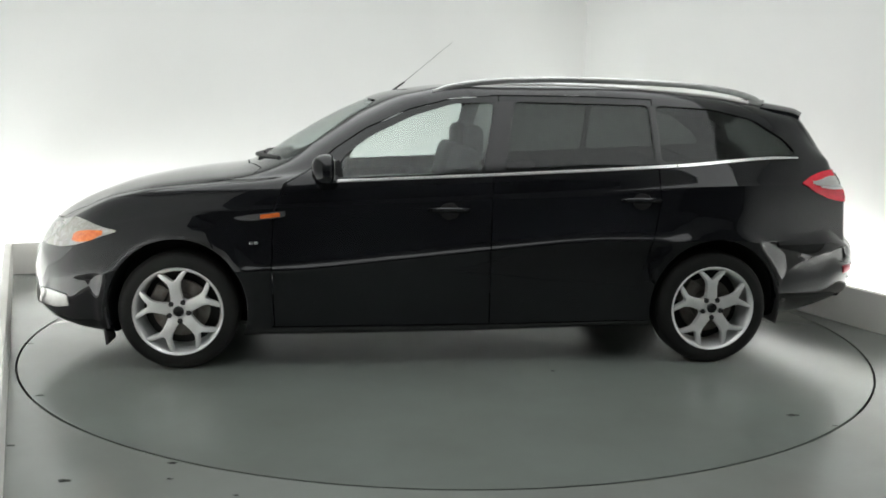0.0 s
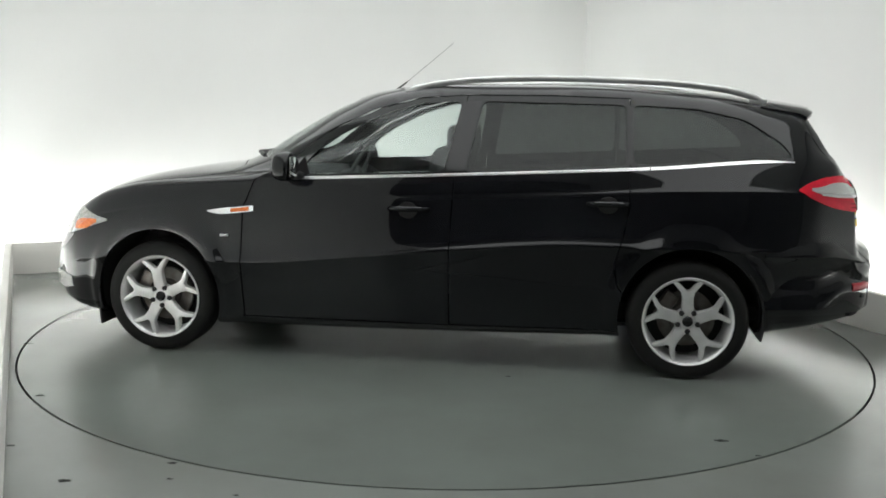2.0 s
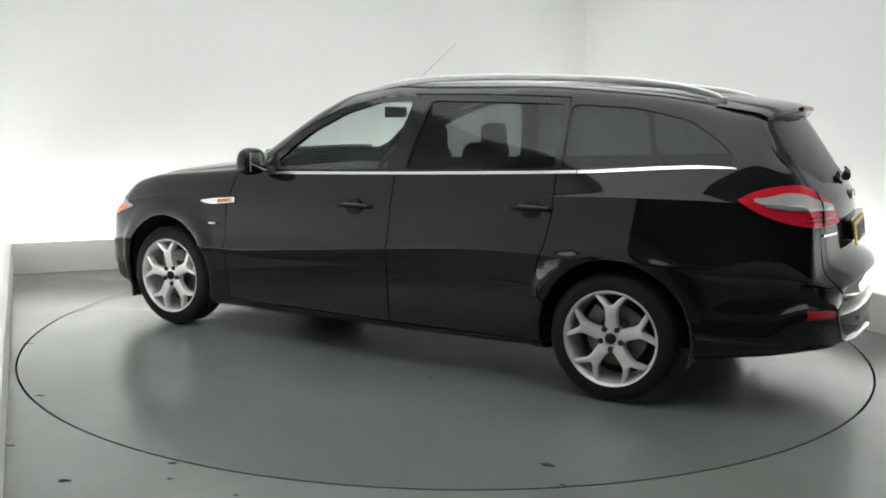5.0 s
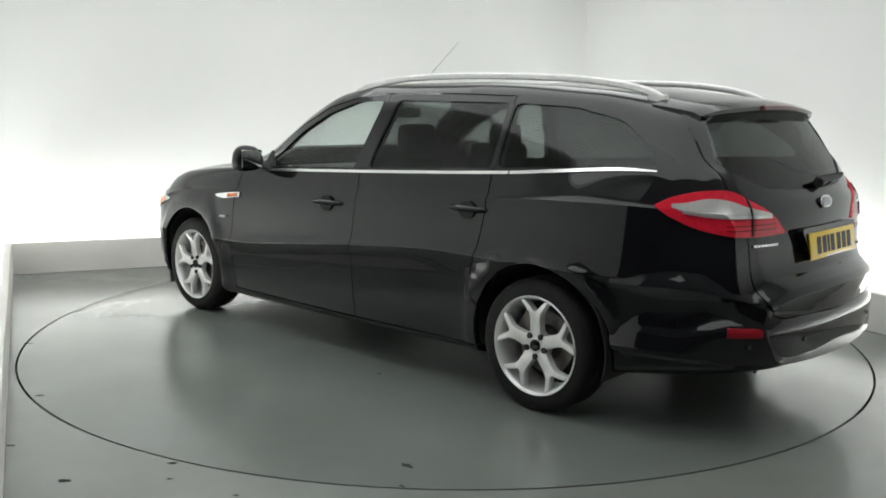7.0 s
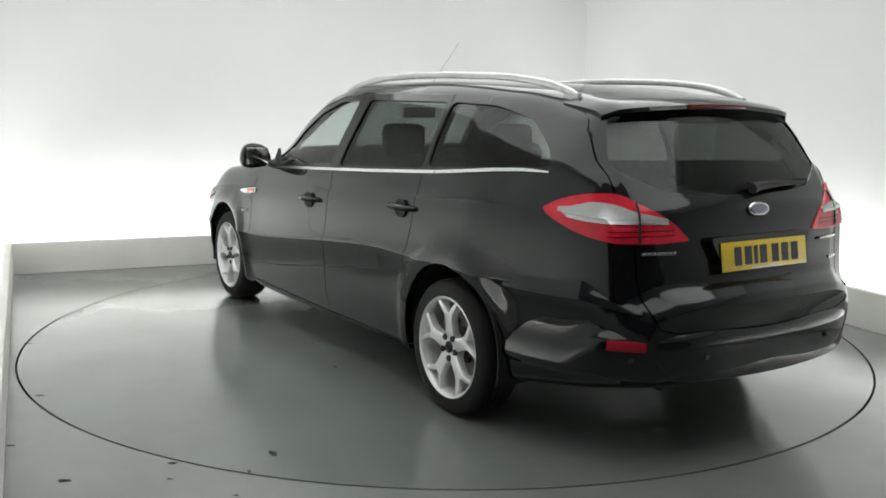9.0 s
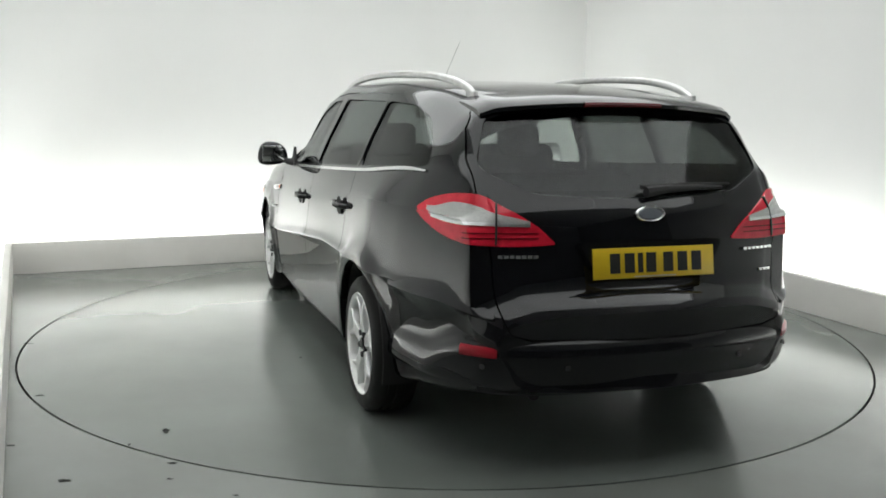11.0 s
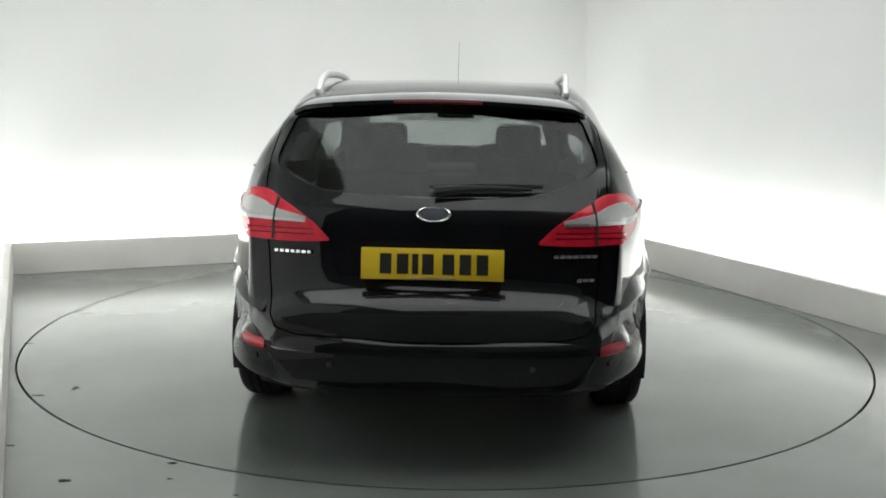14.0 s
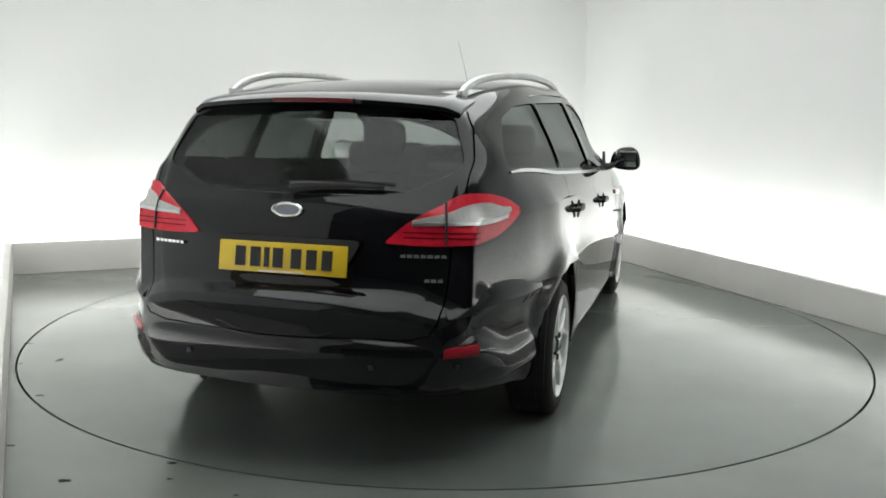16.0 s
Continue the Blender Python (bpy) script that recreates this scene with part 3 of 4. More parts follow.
def body_panels(car):
    """The shell falls apart along its joints into doors, tailgate, bonnet and the fixed body."""
    me = body_mesh()
    bm = bmesh.new()
    bm.from_mesh(me)
    left, groups = set(bm.faces), {}
    while left:
        stack, island = [left.pop()], []
        while stack:
            f = stack.pop()
            island.append(f)
            for e in f.edges:
                for o in e.link_faces:
                    if o in left:
                        left.discard(o)
                        stack.append(o)
        c = sum((f.calc_center_median() for f in island), Vector()) / len(island)
        x, y = c.x, c.y
        if len(island) > 9000 or len(island) < 60:
            key = ("body", 0)
        elif x < -1.9 and abs(y) < 0.3:
            key = ("tailgate", 0)
        elif x > 1.1 and abs(y) < 0.3:
            key = ("bonnet", 0)
        elif -0.3 < x < 1.0 and abs(y) > 0.5:
            key = ("front_door", y > 0)
        elif -1.3 < x <= -0.3 and abs(y) > 0.5:
            key = ("rear_door", y > 0)
        else:
            key = ("body", 0)
        groups.setdefault(key, []).extend(island)
    labels = {"body": "glossy black painted body shell", "tailgate": "glossy black tailgate", "bonnet": "glossy black bonnet", "front_door": "glossy black front door", "rear_door": "glossy black rear door"}
    for (name, _), faces in sorted(groups.items(), key=lambda q: str(q[0])):
        vs = {}
        out = bmesh.new()
        for f in faces:
            for v in f.verts:
                if v.index not in vs:
                    vs[v.index] = out.verts.new(v.co)
            corner = [vs[v.index] for v in f.verts]
            if len(set(corner)) > 2 and not out.faces.get(corner):
                out.faces.new(corner)
        part(name, out, PAINT, car, labels[name], 35)
    bm.free()


def pane(outline, axis, a, b, s0, s1, j0, j1, grow=0.010):
    return carve(skin(s0, s1, j0, j1, -0.007, -0.012), [prism(grown(rounded(outline, 0.035), grow), axis, a, b)], "INTERSECT")


def lens(path, s0, s1, outer, inner=-0.004, j0=8, j1=48):
    return carve(skin(s0, s1, j0, j1, outer, inner), [curtain(fine(path))], "INTERSECT")


def sided(name, me, material, parent, label=""):
    """A part and its twin on the other side."""
    twin = mirrored(me)
    return part(name, me, material, parent, label), part(name, twin, material, parent, label)


def wheel(parent, x, side):
    w = new("wheel")
    w.parent = parent
    w.location = (x, side * 0.915, 0.307)
    w.rotation_euler = (0, radians(8 if x > 0 else 2), 0 if side > 0 else math.pi)
    return w


def wheel_meshes():
    prof = [(0.222, -0.014), (0.234, -0.003), (0.262, 0.0), (0.286, -0.006), (0.300, -0.020), (0.3075, -0.040)]
    for g in (0.062, 0.100, 0.138):
        prof += [(0.308, -g + 0.006), (0.301, -g + 0.004), (0.301, -g - 0.004), (0.308, -g - 0.006)]
    prof += [(0.3075, -0.170), (0.299, -0.195), (0.264, -0.212), (0.226, -0.208), (0.222, -0.195)]
    tyre = lathe(prof, 72)
    rim = lathe([(0.232, -0.006), (0.228, -0.001), (0.221, -0.005), (0.214, -0.018), (0.206, -0.05), (0.202, -0.19), (0.220, -0.2), (0.224, -0.10)], 72)
    tip = [(0.216, math.radians(a)) for a in (21, 18.5, 15.5)]
    side = [(0.040, 0.034), (0.085, 0.029), (0.122, 0.028), (0.150, 0.034)]
    left = side + [(r * math.cos(a), r * math.sin(a)) for r, a in tip] + [(0.186, 0.031), (0.160, 0.007)]
    outline = left + [(x, -y) for x, y in left[::-1]]
    sp = prism(outline, "y", -0.052, -0.016)
    bmesh.ops.bevel(sp, geom=[e for e in sp.edges if abs(e.verts[0].co.y + 0.016) < 1e-5 and abs(e.verts[1].co.y + 0.016) < 1e-5], offset=0.006, segments=2, affect="EDGES", profile=0.5)
    for v in sp.verts:
        r = math.hypot(v.co.x, v.co.z)
        v.co.y += 0.008 * (r / 0.22) ** 2 - 0.010 * max(0, 1 - r / 0.10)
    hub = lathe([(0.001, -0.06), (0.068, -0.06), (0.066, -0.026), (0.050, -0.022), (0.001, -0.022)], 40)
    cap = lathe([(0.001, -0.026), (0.027, -0.026), (0.027, -0.015), (0.022, -0.011), (0.001, -0.010)], 32)
    nut = lathe([(0.001, -0.03), (0.015, -0.03), (0.014, -0.016), (0.001, -0.014)], 6)
    disc = lathe([(0.001, -0.13), (0.148, -0.13), (0.148, -0.105), (0.085, -0.105), (0.080, -0.085), (0.001, -0.085)], 48)
    caliper = joined(turned(box(0.09, 0.165, -0.135, -0.075, -0.07, 0.07, 0.012), Matrix.Rotation(radians(-35), 4, "Y")))
    shield = lathe([(0.001, -0.165), (0.201, -0.165), (0.201, -0.16), (0.001, -0.16)], 40)
    out = {}
    for n, bm, m in (("tyre", tyre, RUBBER), ("rim", rim, ALLOY), ("spoke", sp, ALLOY), ("hub", hub, ALLOY), ("centre_cap", cap, GLOSSBLACK), ("wheel_nut", nut, TRIM),
                     ("brake_disc", disc, BRAKE), ("brake_caliper", caliper, BRAKE), ("brake_shield", shield, DARK)):
        me = bpy.data.meshes.new(n)
        bm.to_mesh(me)
        bm.free()
        me.materials.append(m)
        smooth(me)
        out[n] = me
    return out


def build_wheels(car):
    data = wheel_meshes()
    for x in (1.425, -1.425):
        for side in (1, -1):
            w = wheel(car, x, side)
            tagged(w, "five Y-spoke silver alloy wheel with black tyre")
            for n in ("tyre", "rim", "hub", "centre_cap", "brake_disc", "brake_caliper", "brake_shield"):
                new(n, data[n]).parent = w
            for k in range(5):
                o = new("spoke", data["spoke"])
                o.parent = w
                o.rotation_euler = (0, radians(-90 + 72 * k), 0)
                o = new("wheel_nut", data["wheel_nut"])
                o.parent = w
                a = radians(90 + 36 + 72 * k)
                o.location = (0.052 * math.cos(a), 0.004, 0.052 * math.sin(a))


def build_glass(car):
    for outline, mt, s0, s1 in ((FRONT_GLASS, CLEAR, -0.4, 1.1), (REAR_GLASS, PRIVACY, -1.3, 0.0), (SIDE_GLASS, PRIVACY, -2.0, -1.0)):
        n = "front_door_window" if mt is CLEAR else "rear_door_window" if outline is REAR_GLASS else "quarter_window"
        sided(n, pane(outline, "y", 0.4, 1.1, s0, s1, 34, 48), mt, car, "clear side glass" if mt is CLEAR else "dark tinted privacy glass")
    part("rear_window", pane(BACK_GLASS, "x", -2.6, -1.97, -2.32, -1.9, 38, 66), REARGLASS, car, "dark tinted tailgate glass")
    part("windscreen", pane(WINDSCREEN, "x", 0.2, 1.5, 0.1, 1.3, 38, 66), SHIELD, car, "clear windscreen glass")


def build_lights(car):
    red = lens(TAIL, -2.40, -1.85, 0.007)
    clear = lens(TAIL_CLEAR, -2.40, -1.90, 0.011, 0.004)
    line = lens([(x, y, lo - 0.006, lo + 0.004) for x, y, lo, hi in TAIL_CLEAR[1:]], -2.40, -1.9, 0.013, 0.004)
    low = [lens([(x, y, 0.862 + d, 0.866 + d) for x, y, lo, hi in TAIL[3:7]], -2.40, -1.9, 0.0085, 0.004) for d in (0.0, 0.018)]
    joint = lens([(-2.281, 0.622, 0.842, 0.990), (-2.2835, 0.615, 0.842, 0.985)], -2.40, -1.9, 0.0135, 0.002)
    for me in (0, 1):
        lamp = part("tail_light", red if me == 0 else mirrored(red), RED, car, "red wrap-round tail light with a clear upper lens")
        part("reversing_lens", clear if me == 0 else mirrored(clear), LENS, lamp, "clear ribbed lens")
        part("lamp_joint", joint if me == 0 else mirrored(joint), TRIM, lamp)
        part("bright_edge", line if me == 0 else mirrored(line), SATIN, lamp)
        for q in low:
            part("lens_rib", q.copy() if me == 0 else mirrored(q), DARKRED, lamp)
    head = lens(HEAD, 1.6, 2.42, 0.006)
    amber = lens(INDICATOR, 1.7, 2.3, 0.010, 0.004)
    fog = lens(FOG, 1.8, 2.42, 0.006)
    for me in (0, 1):
        lamp = part("headlight", head if me == 0 else mirrored(head), HEADLENS, car, "clear headlight with amber indicator")
        part("indicator", amber if me == 0 else mirrored(amber), AMBER, lamp, "amber indicator")
        part("fog_light", fog if me == 0 else mirrored(fog), LENS, car, "bright lower fog light panel")
    rep = lens(REPEATER, 0.7, 1.3, 0.006)
    ra = lens(REPEATER_AMBER, 0.7, 1.3, 0.009, 0.003)
    for me in (0, 1):
        r = part("side_repeater", rep if me == 0 else mirrored(rep), CHROME, car, "chrome side repeater")
        part("repeater_lens", ra if me == 0 else mirrored(ra), AMBER, r, "amber lens")


def build_trim(car):
    path = [(x, belt_y(x), belt_z(x) - 0.006, belt_z(x) + 0.008) for x in np.linspace(0.66, -1.20, 30)]
    path2 = [(x, belt_y(x), belt_z(x) - 0.006, belt_z(x) + 0.008 - 0.008 * max(0, (-1.75 - x) / 0.15)) for x in np.linspace(-1.206, -1.90, 16)]
    for p, a, b in ((path, -1.3, 0.8), (path2, -2.0, -1.1)):
        sided("chrome_strip", carve(skin(a, b, 32, 40, 0.006, -0.003), [curtain(p)], "INTERSECT"), CHROME, car, "polished chrome window strip")
    # gloss black pillars between the windows
    for o, a, b in (([(-0.158, 1.001), (-0.258, 1.005), (-0.327, 1.350), (-0.230, 1.349)], -0.5, 0.1), ([(-1.092, 1.049), (-1.115, 1.051), (-1.105, 1.338), (-1.082, 1.340)], -1.4, -0.9)):
        sided("pillar_cover", carve(skin(a, b, 34, 48, 0.002, -0.003), [prism(o, "y", 0.4, 1.1)], "INTERSECT"), GLOSSBLACK, car, "gloss black pillar cover")
    # door handles
    for x, z in ((0.03, 0.805), (-1.0, 0.858)):
        for side in (1, -1):
            y = half_width(x) - 0.030
            h = part("door_handle", tube([(x + 0.105, side * (y - 0.012), z + 0.002), (x + 0.085, side * (y + 0.018), z + 0.004), (x + 0.03, side * (y + 0.032), z + 0.006), (x - 0.04, side * (y + 0.032), z + 0.006), (x - 0.09, side * (y + 0.020), z + 0.004), (x - 0.11, side * (y - 0.012), z + 0.002)],
                                         [0.011, 0.013, 0.014, 0.014, 0.013, 0.011], 10), PAINT, car, "black pull door handle")
            cup = lathe([(0.001, 0.0), (0.045, 0.0), (0.043, 0.003), (0.001, 0.0035)], 28)
            cup = turned(cup, Matrix.Translation((x, side * (y + 0.006), z - 0.002)) @ Matrix.Diagonal((1.15, side, 0.95, 1)))
            part("handle_cup", cup, DARK, h)
    # mirrors
    for side in (1, -1):
        rnd = bmesh.new()
        bmesh.ops.create_uvsphere(rnd, u_segments=28, v_segments=16, radius=1)
        for v in rnd.verts:
            c = v.co
            c.x, c.y, c.z = [math.copysign(abs(q) ** 0.74, q) for q in c]
            if c.x < 0:
                c.x *= 0.35
            c.x, c.y, c.z = 0.650 + 0.085 * c.x, side * (0.992 + (0.094 - 0.016 * c.z) * c.y), 1.008 + 0.068 * c.z * (1 + 0.12 * c.y)
        m = part("door_mirror", rnd, PAINT, car, "black door mirror")
        part("mirror_glass", box(0.616, 0.620, *sorted((side * 0.924, side * 1.062)), 0.962, 1.054, 0.0018), MIRROR, m)
        part("mirror_foot", tube([(0.64, side * 0.84, 0.953), (0.645, side * 0.89, 0.960), (0.652, side * 0.935, 0.980)], [0.045, 0.035, 0.03], 10, 0.6), TRIM, m)
        part("mirror_corner", prism([(0.575, 0.955), (0.70, 0.95), (0.60, 1.05)], "y", side * 0.845, side * 0.862), TRIM, m)
    # roof rails
    for side in (1, -1):
        pts = []
        for x in np.linspace(0.10, -1.80, 34):
            y = curve(x, (0.10, 0.618), (-0.5, 0.602), (-1.2, 0.565), (-1.80, 0.515))
            z = curve(x, (0.10, 1.392), (0.04, 1.412), (-0.10, 1.440), (-0.35, 1.462), (-0.70, 1.470), (-1.25, 1.458), (-1.55, 1.432), (-1.70, 1.402), (-1.80, 1.362))
            pts.append((x, side * y, z))
        r = part("roof_rail", tube(pts, [0.008] + [0.0145] * 32 + [0.008], 10, 1.15), SATIN, car, "satin aluminium roof rail")
        for x, y, z in ((0.06, 0.617, 1.396), (-1.755, 0.518, 1.372)):
            part("rail_foot", turned(box(-0.045, 0.045, -0.012, 0.012, -0.022, 0.012, 0.006), Matrix.Translation((x, side * y, z))), SATIN, r)
    # spoiler with the high brake light
    ys = np.linspace(-0.575, 0.575, 25)
    prof = [(-1.84, 0.004), (-1.95, 0.008), (-2.03, 0.006), (-2.065, -0.006), (-2.062, -0.022), (-2.02, -0.040), (-1.93, -0.03)]
    verts, faces = [], []
    for y in ys:
        b = (y / 0.7) ** 2
        for x, d in prof:
            base = curve(x, (-2.07, 1.350), (-1.95, 1.368), (-1.84, 1.388))
            edge = max(0, (abs(y) - 0.5) / 0.08) ** 2
            verts.append((x + 0.085 * b + 0.03 * edge, y, base + d - 0.045 * b - 0.02 * edge))
    q = len(prof)
    for i in range(len(ys) - 1):
        for k in range(q):
            faces.append((i * q + k, i * q + (k + 1) % q, (i + 1) * q + (k + 1) % q, (i + 1) * q + k))
    faces += [tuple(range(q)), tuple(range((len(ys) - 1) * q, len(ys) * q))]
    sp = part("roof_spoiler", mesh_of(verts, faces), PAINT, car, "black roof spoiler over the tailgate glass")
    lampv = []
    for y in np.linspace(-0.17, 0.17, 9):
        b = (y / 0.7) ** 2
        lampv.append((-2.066 + 0.085 * b, y, 1.338 - 0.045 * b))
    part("high_brake_light", tube(lampv, 0.013, 8, 0.9), DARKRED, sp, "dark red brake light")
    # number plate, recess and badges
    lean = Matrix.Translation((-2.346, 0, 0.775)) @ Matrix.Rotation(radians(9), 4, "Y")
    recess = turned(prism(rounded([(0.31, 0.078), (-0.31, 0.078), (-0.25, -0.025), (0.25, -0.025)], 0.03), "x", 0.004, 0.03), lean)
    rc = part("plate_recess", recess, GLOSSBLACK, car, "gloss black number plate recess")
    pl = part("number_plate", box(-0.004, 0.003, -0.26, 0.26, -0.0575, 0.0575, 0.002), YELLOW, car, "yellow rear number plate with plain black bars")
    pl.matrix_local = lean @ Matrix.Translation((-0.002, 0, 0))
    cells = [0.170, 0.108, 0.062, 0.016, -0.058, -0.120, -0.182]
    for i, y in enumerate(cells):
        b = part("plate_bar", box(-0.0058, -0.0035, y - (0.011 if i == 2 else 0.021), y + (0.011 if i == 2 else 0.021), -0.037, 0.037), INK, pl)
    part("plate_line", box(-0.0058, -0.0035, -0.09, 0.09, -0.054, -0.049), SATIN, pl)
    bd = turned(lathe([(0.001, 0), (0.060, 0), (0.064, 0.004), (0.058, 0.008), (0.052, 0.006), (0.001, 0.006)], 40), Matrix.Translation((-2.300, 0, 0.945)) @ Matrix.Rotation(radians(12), 4, "Y") @ Matrix.Rotation(radians(90), 4, "Z") @ Matrix.Diagonal((1, 1, 0.45, 1)))
    badge = part("tailgate_badge", bd, CHROME, car, "oval chrome badge")
    bi = turned(lathe([(0.001, 0), (0.050, 0), (0.048, 0.009), (0.001, 0.010)], 40), Matrix.Translation((-2.300, 0, 0.945)) @ Matrix.Rotation(radians(12), 4, "Y") @ Matrix.Rotation(radians(90), 4, "Z") @ Matrix.Diagonal((1, 1, 0.40, 1)))
    part("badge_field", bi, mat("badge_grey", (0.22, 0.24, 0.28), 0.3, 0.5, 0.6), badge)
    for y0, y1, z in ((0.60, 0.45, 0.800), (-0.44, -0.61, 0.800), (-0.53, -0.60, 0.715)):
        n = 7 if abs(y1 - y0) > 0.1 else 3
        for k in range(n):
            y = y0 + (y1 - y0) * (k + 0.5) / n
            x = -2.334 + 0.118 * (y / 0.7) ** 2 - (0.010 if z < 0.75 else 0)
            part("badge_bar", turned(box(-0.004, 0.012, -0.4 * abs(y1 - y0) / n, 0.4 * abs(y1 - y0) / n, -0.0055, 0.0055, 0.0012), Matrix.Translation((x, y, z)) @ Matrix.Rotation(radians(-18 if y > 0 else 18), 4, "Z")), CHROME, car)
    # fender badges
    for side in (1, -1):
        for k in range(2):
            part("badge_bar", box(1.012 + 0.024 * k, 1.030 + 0.024 * k, *sorted((side * 0.925, side * 0.944)), 0.638, 0.649, 0.001), SATIN, car)
    # wipers, aerial, air deflectors, sill, lower bumper
    wp = part("rear_wiper", tube([(-2.265, 0.0, 1.022), (-2.262, -0.08, 1.032), (-2.252, -0.22, 1.036), (-2.232, -0.36, 1.034)], [0.022, 0.016, 0.011, 0.007], 8), TRIM, car, "black rear wiper")
    part("wiper_blade", tube([(-2.258, 0.02, 1.040), (-2.248, -0.18, 1.046), (-2.222, -0.40, 1.043)], 0.008, 6), RUBBER, wp)
    part("aerial", tube([(0.33, -0.02, 1.365), (0.315, -0.02, 1.385), (0.29, -0.022, 1.405), (0.22, -0.024, 1.455), (0.215, -0.024, 1.46), (0.06, -0.03, 1.585), (-0.07, -0.034, 1.690)], [0.020, 0.014, 0.006, 0.0045, 0.0012, 0.001, 0.0008], 8), TRIM, car, "thin black roof aerial")
    for y0, y1 in ((0.55, -0.15), (0.0, -0.60)):
        part("front_wiper", tube([(1.06 - 0.21 * (y0 / 0.7) ** 2, y0, 1.035), (1.10 - 0.2 * ((y0 + y1) / 1.4) ** 2, (y0 + y1) / 2, 1.038), (1.08 - 0.2 * (y1 / 0.7) ** 2, y1, 1.035)], 0.012, 6), TRIM, car)
    # small air deflectors ahead of the front wheels
    for x, z in ((1.80, 0.10),):
        for side in (1, -1):
            part("mud_flap", turned(box(-0.008, 0.008, -0.09, 0.07, -0.03, 0.10, 0.005), Matrix.Translation((x, side * 0.80, z + 0.05)) @ Matrix.Rotation(radians(8), 4, "Y")), TRIM, car)
    for x, z in WHEELS:
        for side in (1, -1):
            pr = [(ARCH + 0.004, 0.56), (ARCH + 0.004, 0.90), (ARCH + 0.012, 0.90), (ARCH + 0.012, 0.54), (0.001, 0.54), (0.001, 0.56)]
            ln = turned(lathe(pr, 48), Matrix.Translation((x, 0, z + 0.012)) @ Matrix.Diagonal((1, side, 1, 1)))
            kill = [v for v in ln.verts if v.co.z < 0.20]
            bmesh.ops.delete(ln, geom=kill, context="VERTS")
            part("wheel_arch_liner", ln, DARK, car)
    part("exhaust_pipe", tube([(-1.9, 0.42, 0.26), (-2.1, 0.42, 0.275), (-2.22, 0.42, 0.272)], 0.024, 14), DARK, car)


BUMPER_LINE = [(-1.790, 0.884), (-1.90, 0.868), (-2.00, 0.843), (-2.10, 0.812), (-2.19, 0.768), (-2.27, 0.715), (-2.335, 0.650), (-2.380, 0.570), (-2.414, 0.455), (-2.437, 0.310), (-2.448, 0.155), (-2.452, 0.0)]


def bumper_path(n=5):
    """The bumper's plan line from one rear wheel arch round to the other, with its outward directions."""
    half = [Vector(p[:2]) for p in fine([(x, y, 0, 0) for x, y in BUMPER_LINE], n)]
    line = half + [Vector((p.x, -p.y)) for p in half[-2::-1]]
    out = []
    for i, p in enumerate(line):
        t = (line[min(i + 1, len(line) - 1)] - line[max(i - 1, 0)]).normalized()
        out.append((p, Vector((t.y, -t.x)) if t.y * p.x - t.x * p.y > 0 else Vector((-t.y, t.x))))
    return out


def bumper_profile(x, y):
    """Heights and offsets down the bumper: lower on top where the tailgate sits, a broad skirt towards the wheels."""
    side = [(0.728, -0.140), (0.722, -0.034), (0.690, -0.020), (0.666, -0.006), (0.652, -0.003), (0.640, -0.010), (0.610, -0.030), (0.575, -0.040)]
    gate = [(0.552, -0.150), (0.551, -0.070), (0.550, -0.060), (0.549, -0.055), (0.548, -0.050), (0.547, -0.046), (0.546, -0.042), (0.545, -0.038)]
    g = 0.45 + 0.55 * min(1.0, max(0.0, (abs(y) - 0.66) / 0.13))
    side = [(0.575 + (z - 0.575) * g, d) for z, d in side]
    k = min(1.0, max(0.0, (abs(y) - 0.600) / 0.035))
    top = [(a[0] * k + b[0] * (1 - k), a[1] * k + b[1] * (1 - k)) for a, b in zip(side, gate)]
    low = [(0.542, -0.030), (0.535, -0.024), (0.524, -0.013), (0.512, -0.003), (0.498, 0.003), (0.470, 0.005), (0.430, 0.002), (0.395, -0.002), (0.368, -0.008), (0.350, -0.017), (0.340, -0.065)]
    skirt = [(0.490, -0.032), (0.476, -0.028), (0.464, -0.021), (0.450, -0.016), (0.434, -0.012), (0.414, -0.008), (0.392, -0.004), (0.376, -0.002), (0.364, -0.005), (0.350, -0.016), (0.340, -0.065)]
    f = min(1.0, max(0.0, (x + 2.27) / 0.20))
    f = f * f * (3 - 2 * f)
    return top + [(a[0] * f + b[0] * (1 - f), a[1] * f + b[1] * (1 - f)) for a, b in zip(skirt, low)]


def sweep(points, lines, deep):
    """A skin over rows of (place, outward, profile), closed behind by deep."""
    verts, faces = [], []
    m = len(lines[0])
    for (p, nv), prof in zip(points, lines):
        for z, d in prof:
            q = p + nv * d
            verts.append((q.x, q.y, z))
        for z, d in prof[::-1]:
            q = p + nv * (d - deep)
            verts.append((q.x, q.y, z))
    w = 2 * m
    for i in range(len(lines) - 1):
        for k in range(w):
            faces.append((i * w + k, i * w + (k + 1) % w, (i + 1) * w + (k + 1) % w, (i + 1) * w + k))
    faces += [tuple(range(w)), tuple(range((len(lines) - 1) * w, len(lines) * w))]
    return mesh_of(verts, faces)


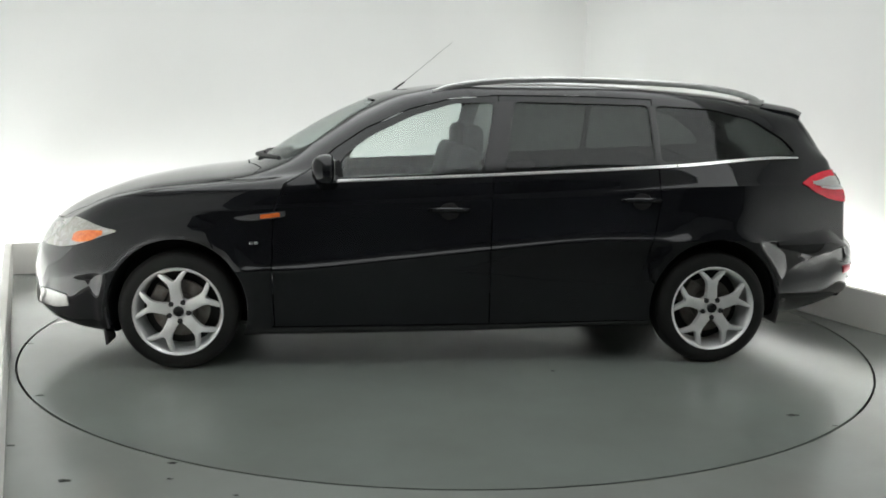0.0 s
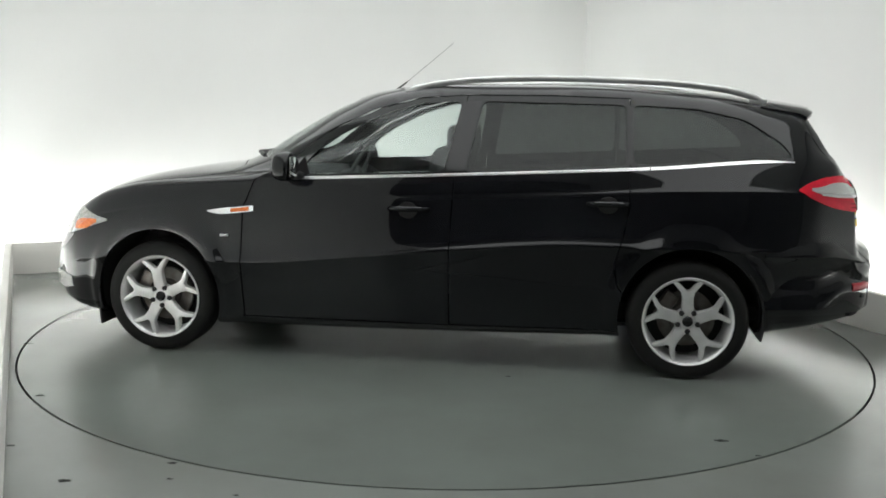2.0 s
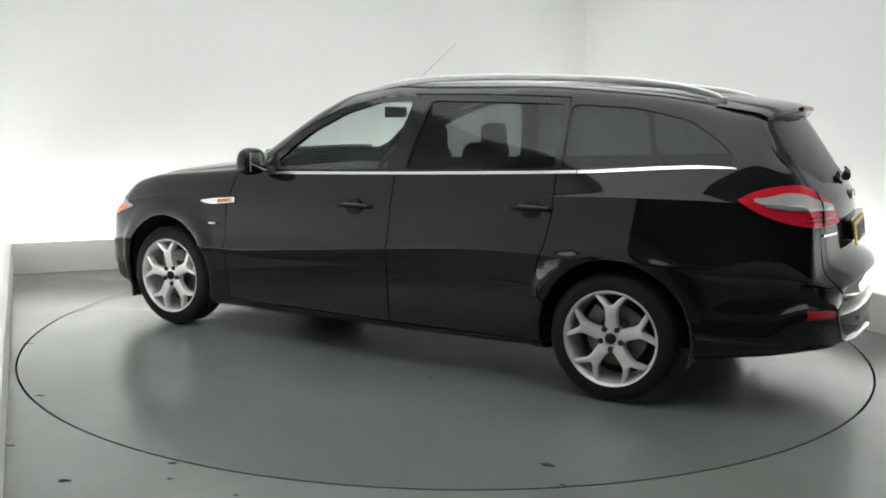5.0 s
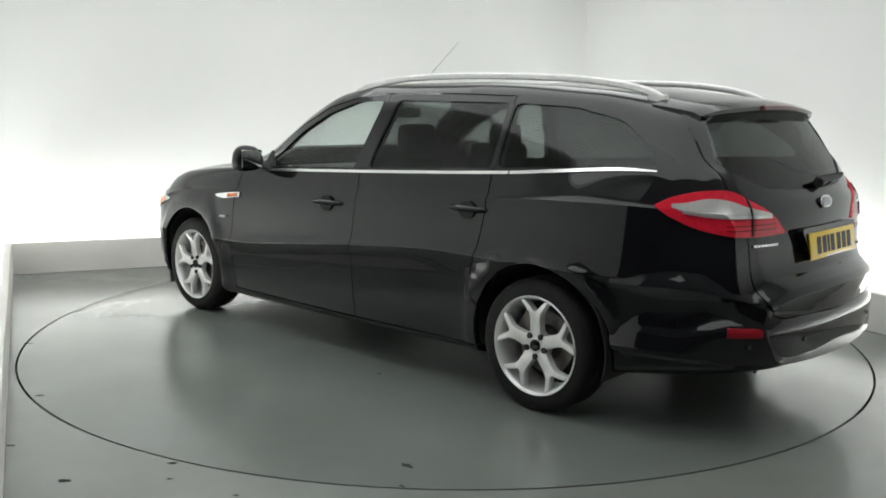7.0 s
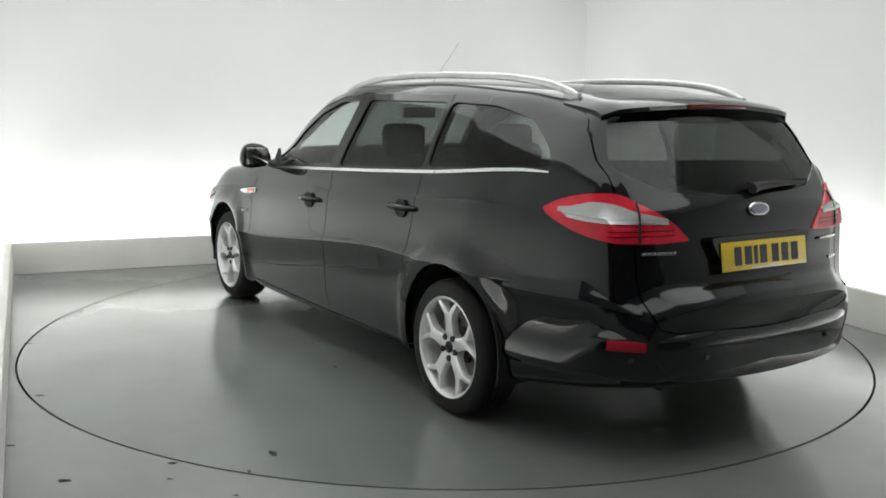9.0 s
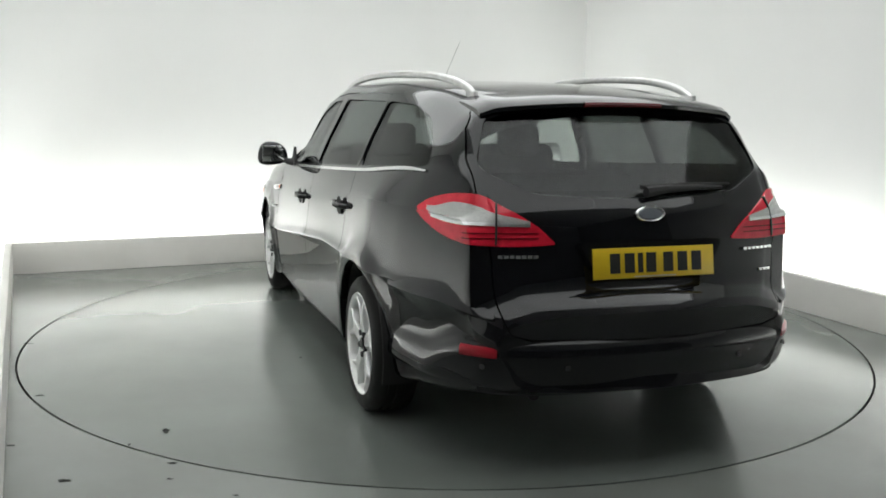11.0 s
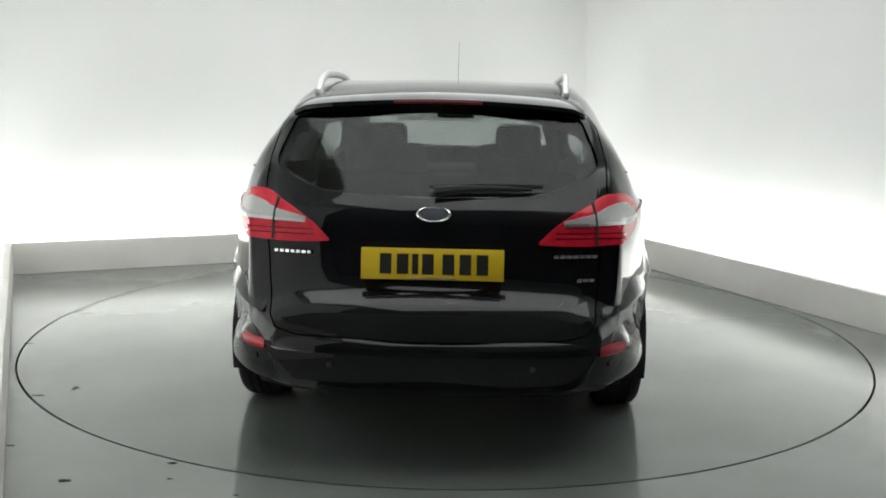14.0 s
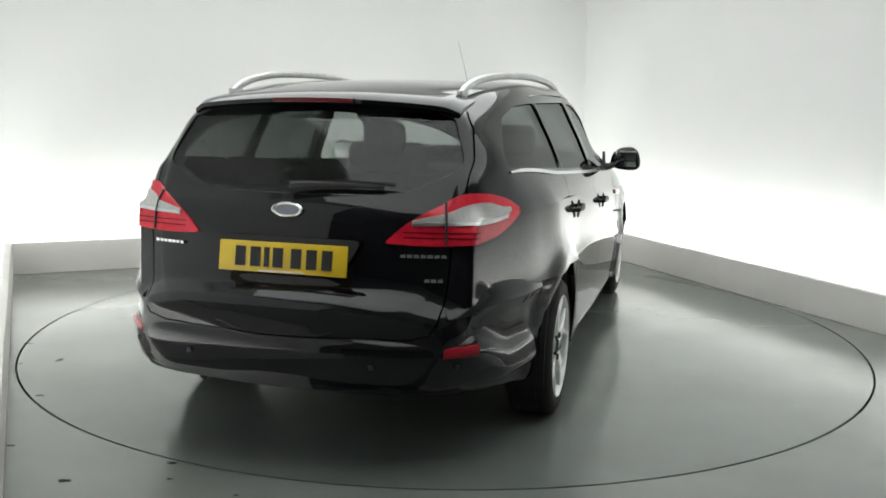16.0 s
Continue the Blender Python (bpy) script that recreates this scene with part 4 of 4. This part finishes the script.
def build_bumper(car):
    path = bumper_path()
    lines = [bumper_profile(p.x, p.y) for p, nv in path]
    bumper = part("rear_bumper", sweep(path, lines, 0.012), PAINT, car, "glossy black rear bumper with a stepped ledge", 28)
    for sg in (1, -1):
        near = [(p, nv) for p, nv in path if 0.612 < sg * p.y < 0.730]
        rows = [[(0.512, -0.010), (0.508, 0.004), (0.500, 0.009), (0.478, 0.011), (0.470, 0.008), (0.468, -0.004)] for _ in near]
        part("rear_reflector", sweep(near, rows, 0.004), REFLECT, bumper, "red reflector in the bumper")
    for y in (0.36, -0.36, 0.66, -0.66):
        p, nv = min(path, key=lambda q: abs(q[0].y - y))
        eye = lathe([(0.001, 0.0), (0.011, 0.0), (0.010, 0.003), (0.001, 0.004)], 16)
        ang = math.atan2(nv.y, nv.x) - math.pi / 2
        part("parking_sensor", turned(eye, Matrix.Translation((p.x + nv.x * 0.006, p.y + nv.y * 0.006, 0.435)) @ Matrix.Rotation(ang, 4, "Z")), TRIM, bumper)
    pts = [(p, nv) for p, nv in path if abs(p.y) < 0.70]
    part("bumper_valance", sweep(pts, [[(0.372, -0.024), (0.350, -0.030), (0.322, -0.040), (0.312, -0.090)] for _ in pts], 0.012), APRON, bumper, "dull black lower bumper valance")


def seat_mesh():
    cushion = box(-0.25, 0.27, -0.25, 0.25, 0.0, 0.16, 0.05, 3)
    back = turned(box(-0.065, 0.065, -0.25, 0.25, 0.0, 0.62, 0.055, 3), Matrix.Translation((-0.25, 0, 0.06)) @ Matrix.Rotation(radians(-14), 4, "Y"))
    return joined(cushion, back)


def build_interior(car):
    for x, y, rear in ((0.28, 0.40, 0), (0.28, -0.40, 0), (-0.62, 0.42, 1), (-0.62, -0.42, 1)):
        s = part("seat", seat_mesh(), FABRIC, car, "dark fabric car seat")
        s.location = (x, y, 0.46 if not rear else 0.36)
        h = part("headrest", box(-0.045, 0.045, -0.135, 0.135, 0.0, 0.19, 0.045, 3), FABRIC, s)
        h.location = (-0.435, 0, 0.615 if not rear else 0.43)
        for k in (-0.05, 0.05):
            part("headrest_post", tube([(-0.425, k, 0.56 - 0.18 * rear), (-0.435, k, 0.66 - 0.18 * rear)], 0.006, 6), CHROME, s)
    part("dashboard", box(0.72, 1.12, -0.70, 0.70, 0.62, 0.93, 0.06, 3), DASH, car)
    wheel_ring = turned(lathe([(0.185 + 0.014 * math.cos(a), 0.014 * math.sin(a)) for a in np.linspace(0, 2 * math.pi, 9)[:-1]], 36), Matrix.Translation((0.62, -0.40, 0.90)) @ Matrix.Rotation(radians(62), 4, "Y") @ Matrix.Rotation(radians(90), 4, "X"))
    sw = part("steering_wheel", wheel_ring, DASH, car)
    part("steering_column", tube([(0.60, -0.40, 0.89), (0.80, -0.40, 0.82)], 0.05, 10), DASH, sw)
    part("inner_mirror", box(0.34, 0.36, -0.13, 0.11, 1.245, 1.31, 0.008), TRIM, car)
    part("cabin_floor", box(-1.95, 1.0, -0.70, 0.70, 0.28, 0.34), DARK, car)
    part("load_cover", box(-2.12, -1.12, -0.66, 0.66, 0.90, 0.915), FABRIC, car)
    part("rear_bench", box(-1.1, -0.95, -0.66, 0.66, 0.5, 1.0, 0.04), FABRIC, car)


def shape(p):
    """The last fit of the body's heights and widths."""
    x = p.x
    if x > 1.8:
        x = 1.8 + 0.82 * (x - 1.8)
    elif x < -1.5:
        t = min(1.0, (-1.5 - x) / 0.7)
        x -= 0.034 * t * t * (3 - 2 * t)
    lift = 0.011 * math.exp(-((p.x - 0.75) / 0.38) ** 2) * max(0.0, min(1.0, (p.z - 0.95) / 0.15))
    return Vector((x, p.y, 1.04 * p.z + lift))


def fitted(car):
    """Draws all but the wheels over the fitted heights and widths."""
    done = set()
    for ob in car.children_recursive:
        if ob.name.startswith("wheel") and ob.type == "EMPTY" or ob.parent.name.startswith("wheel") and ob.parent.type == "EMPTY":
            continue
        at = ob.matrix_local.translation
        if ob.parent is car and at.length > 1e-6:
            ob.location = shape(at)
        elif at.length < 1e-6 and ob.parent.matrix_local.translation.length < 1e-6 and ob.data.name not in done:
            done.add(ob.data.name)
            for v in ob.data.vertices:
                v.co = shape(v.co)


def build_car():
    car = new("estate_car")
    tagged(car, "glossy black estate car with chrome window strips on silver alloy wheels", "car")
    body_panels(car)
    build_glass(car)
    build_trim(car)
    build_lights(car)
    build_wheels(car)
    build_interior(car)
    fitted(car)
    build_bumper(car)
    return car


build_setting()
build_scuffs()
turntable = build_turntable()
estate = build_car()

# ---- what moves: turntable and car turn together ----
TURN = [(t, 185.99 - 6.985 * t) for t in np.arange(0, 16.01, 0.5)]


def motions():
    walk(turntable, [(t, pose(0, DISC_Y, 0, 0, 0, a)) for t, a in TURN])
    walk(estate, [(t, pose(0, DISC_Y, 0, 0, 0, a) @ pose(0.053, -0.022, 0)) for t, a in TURN])


motions()
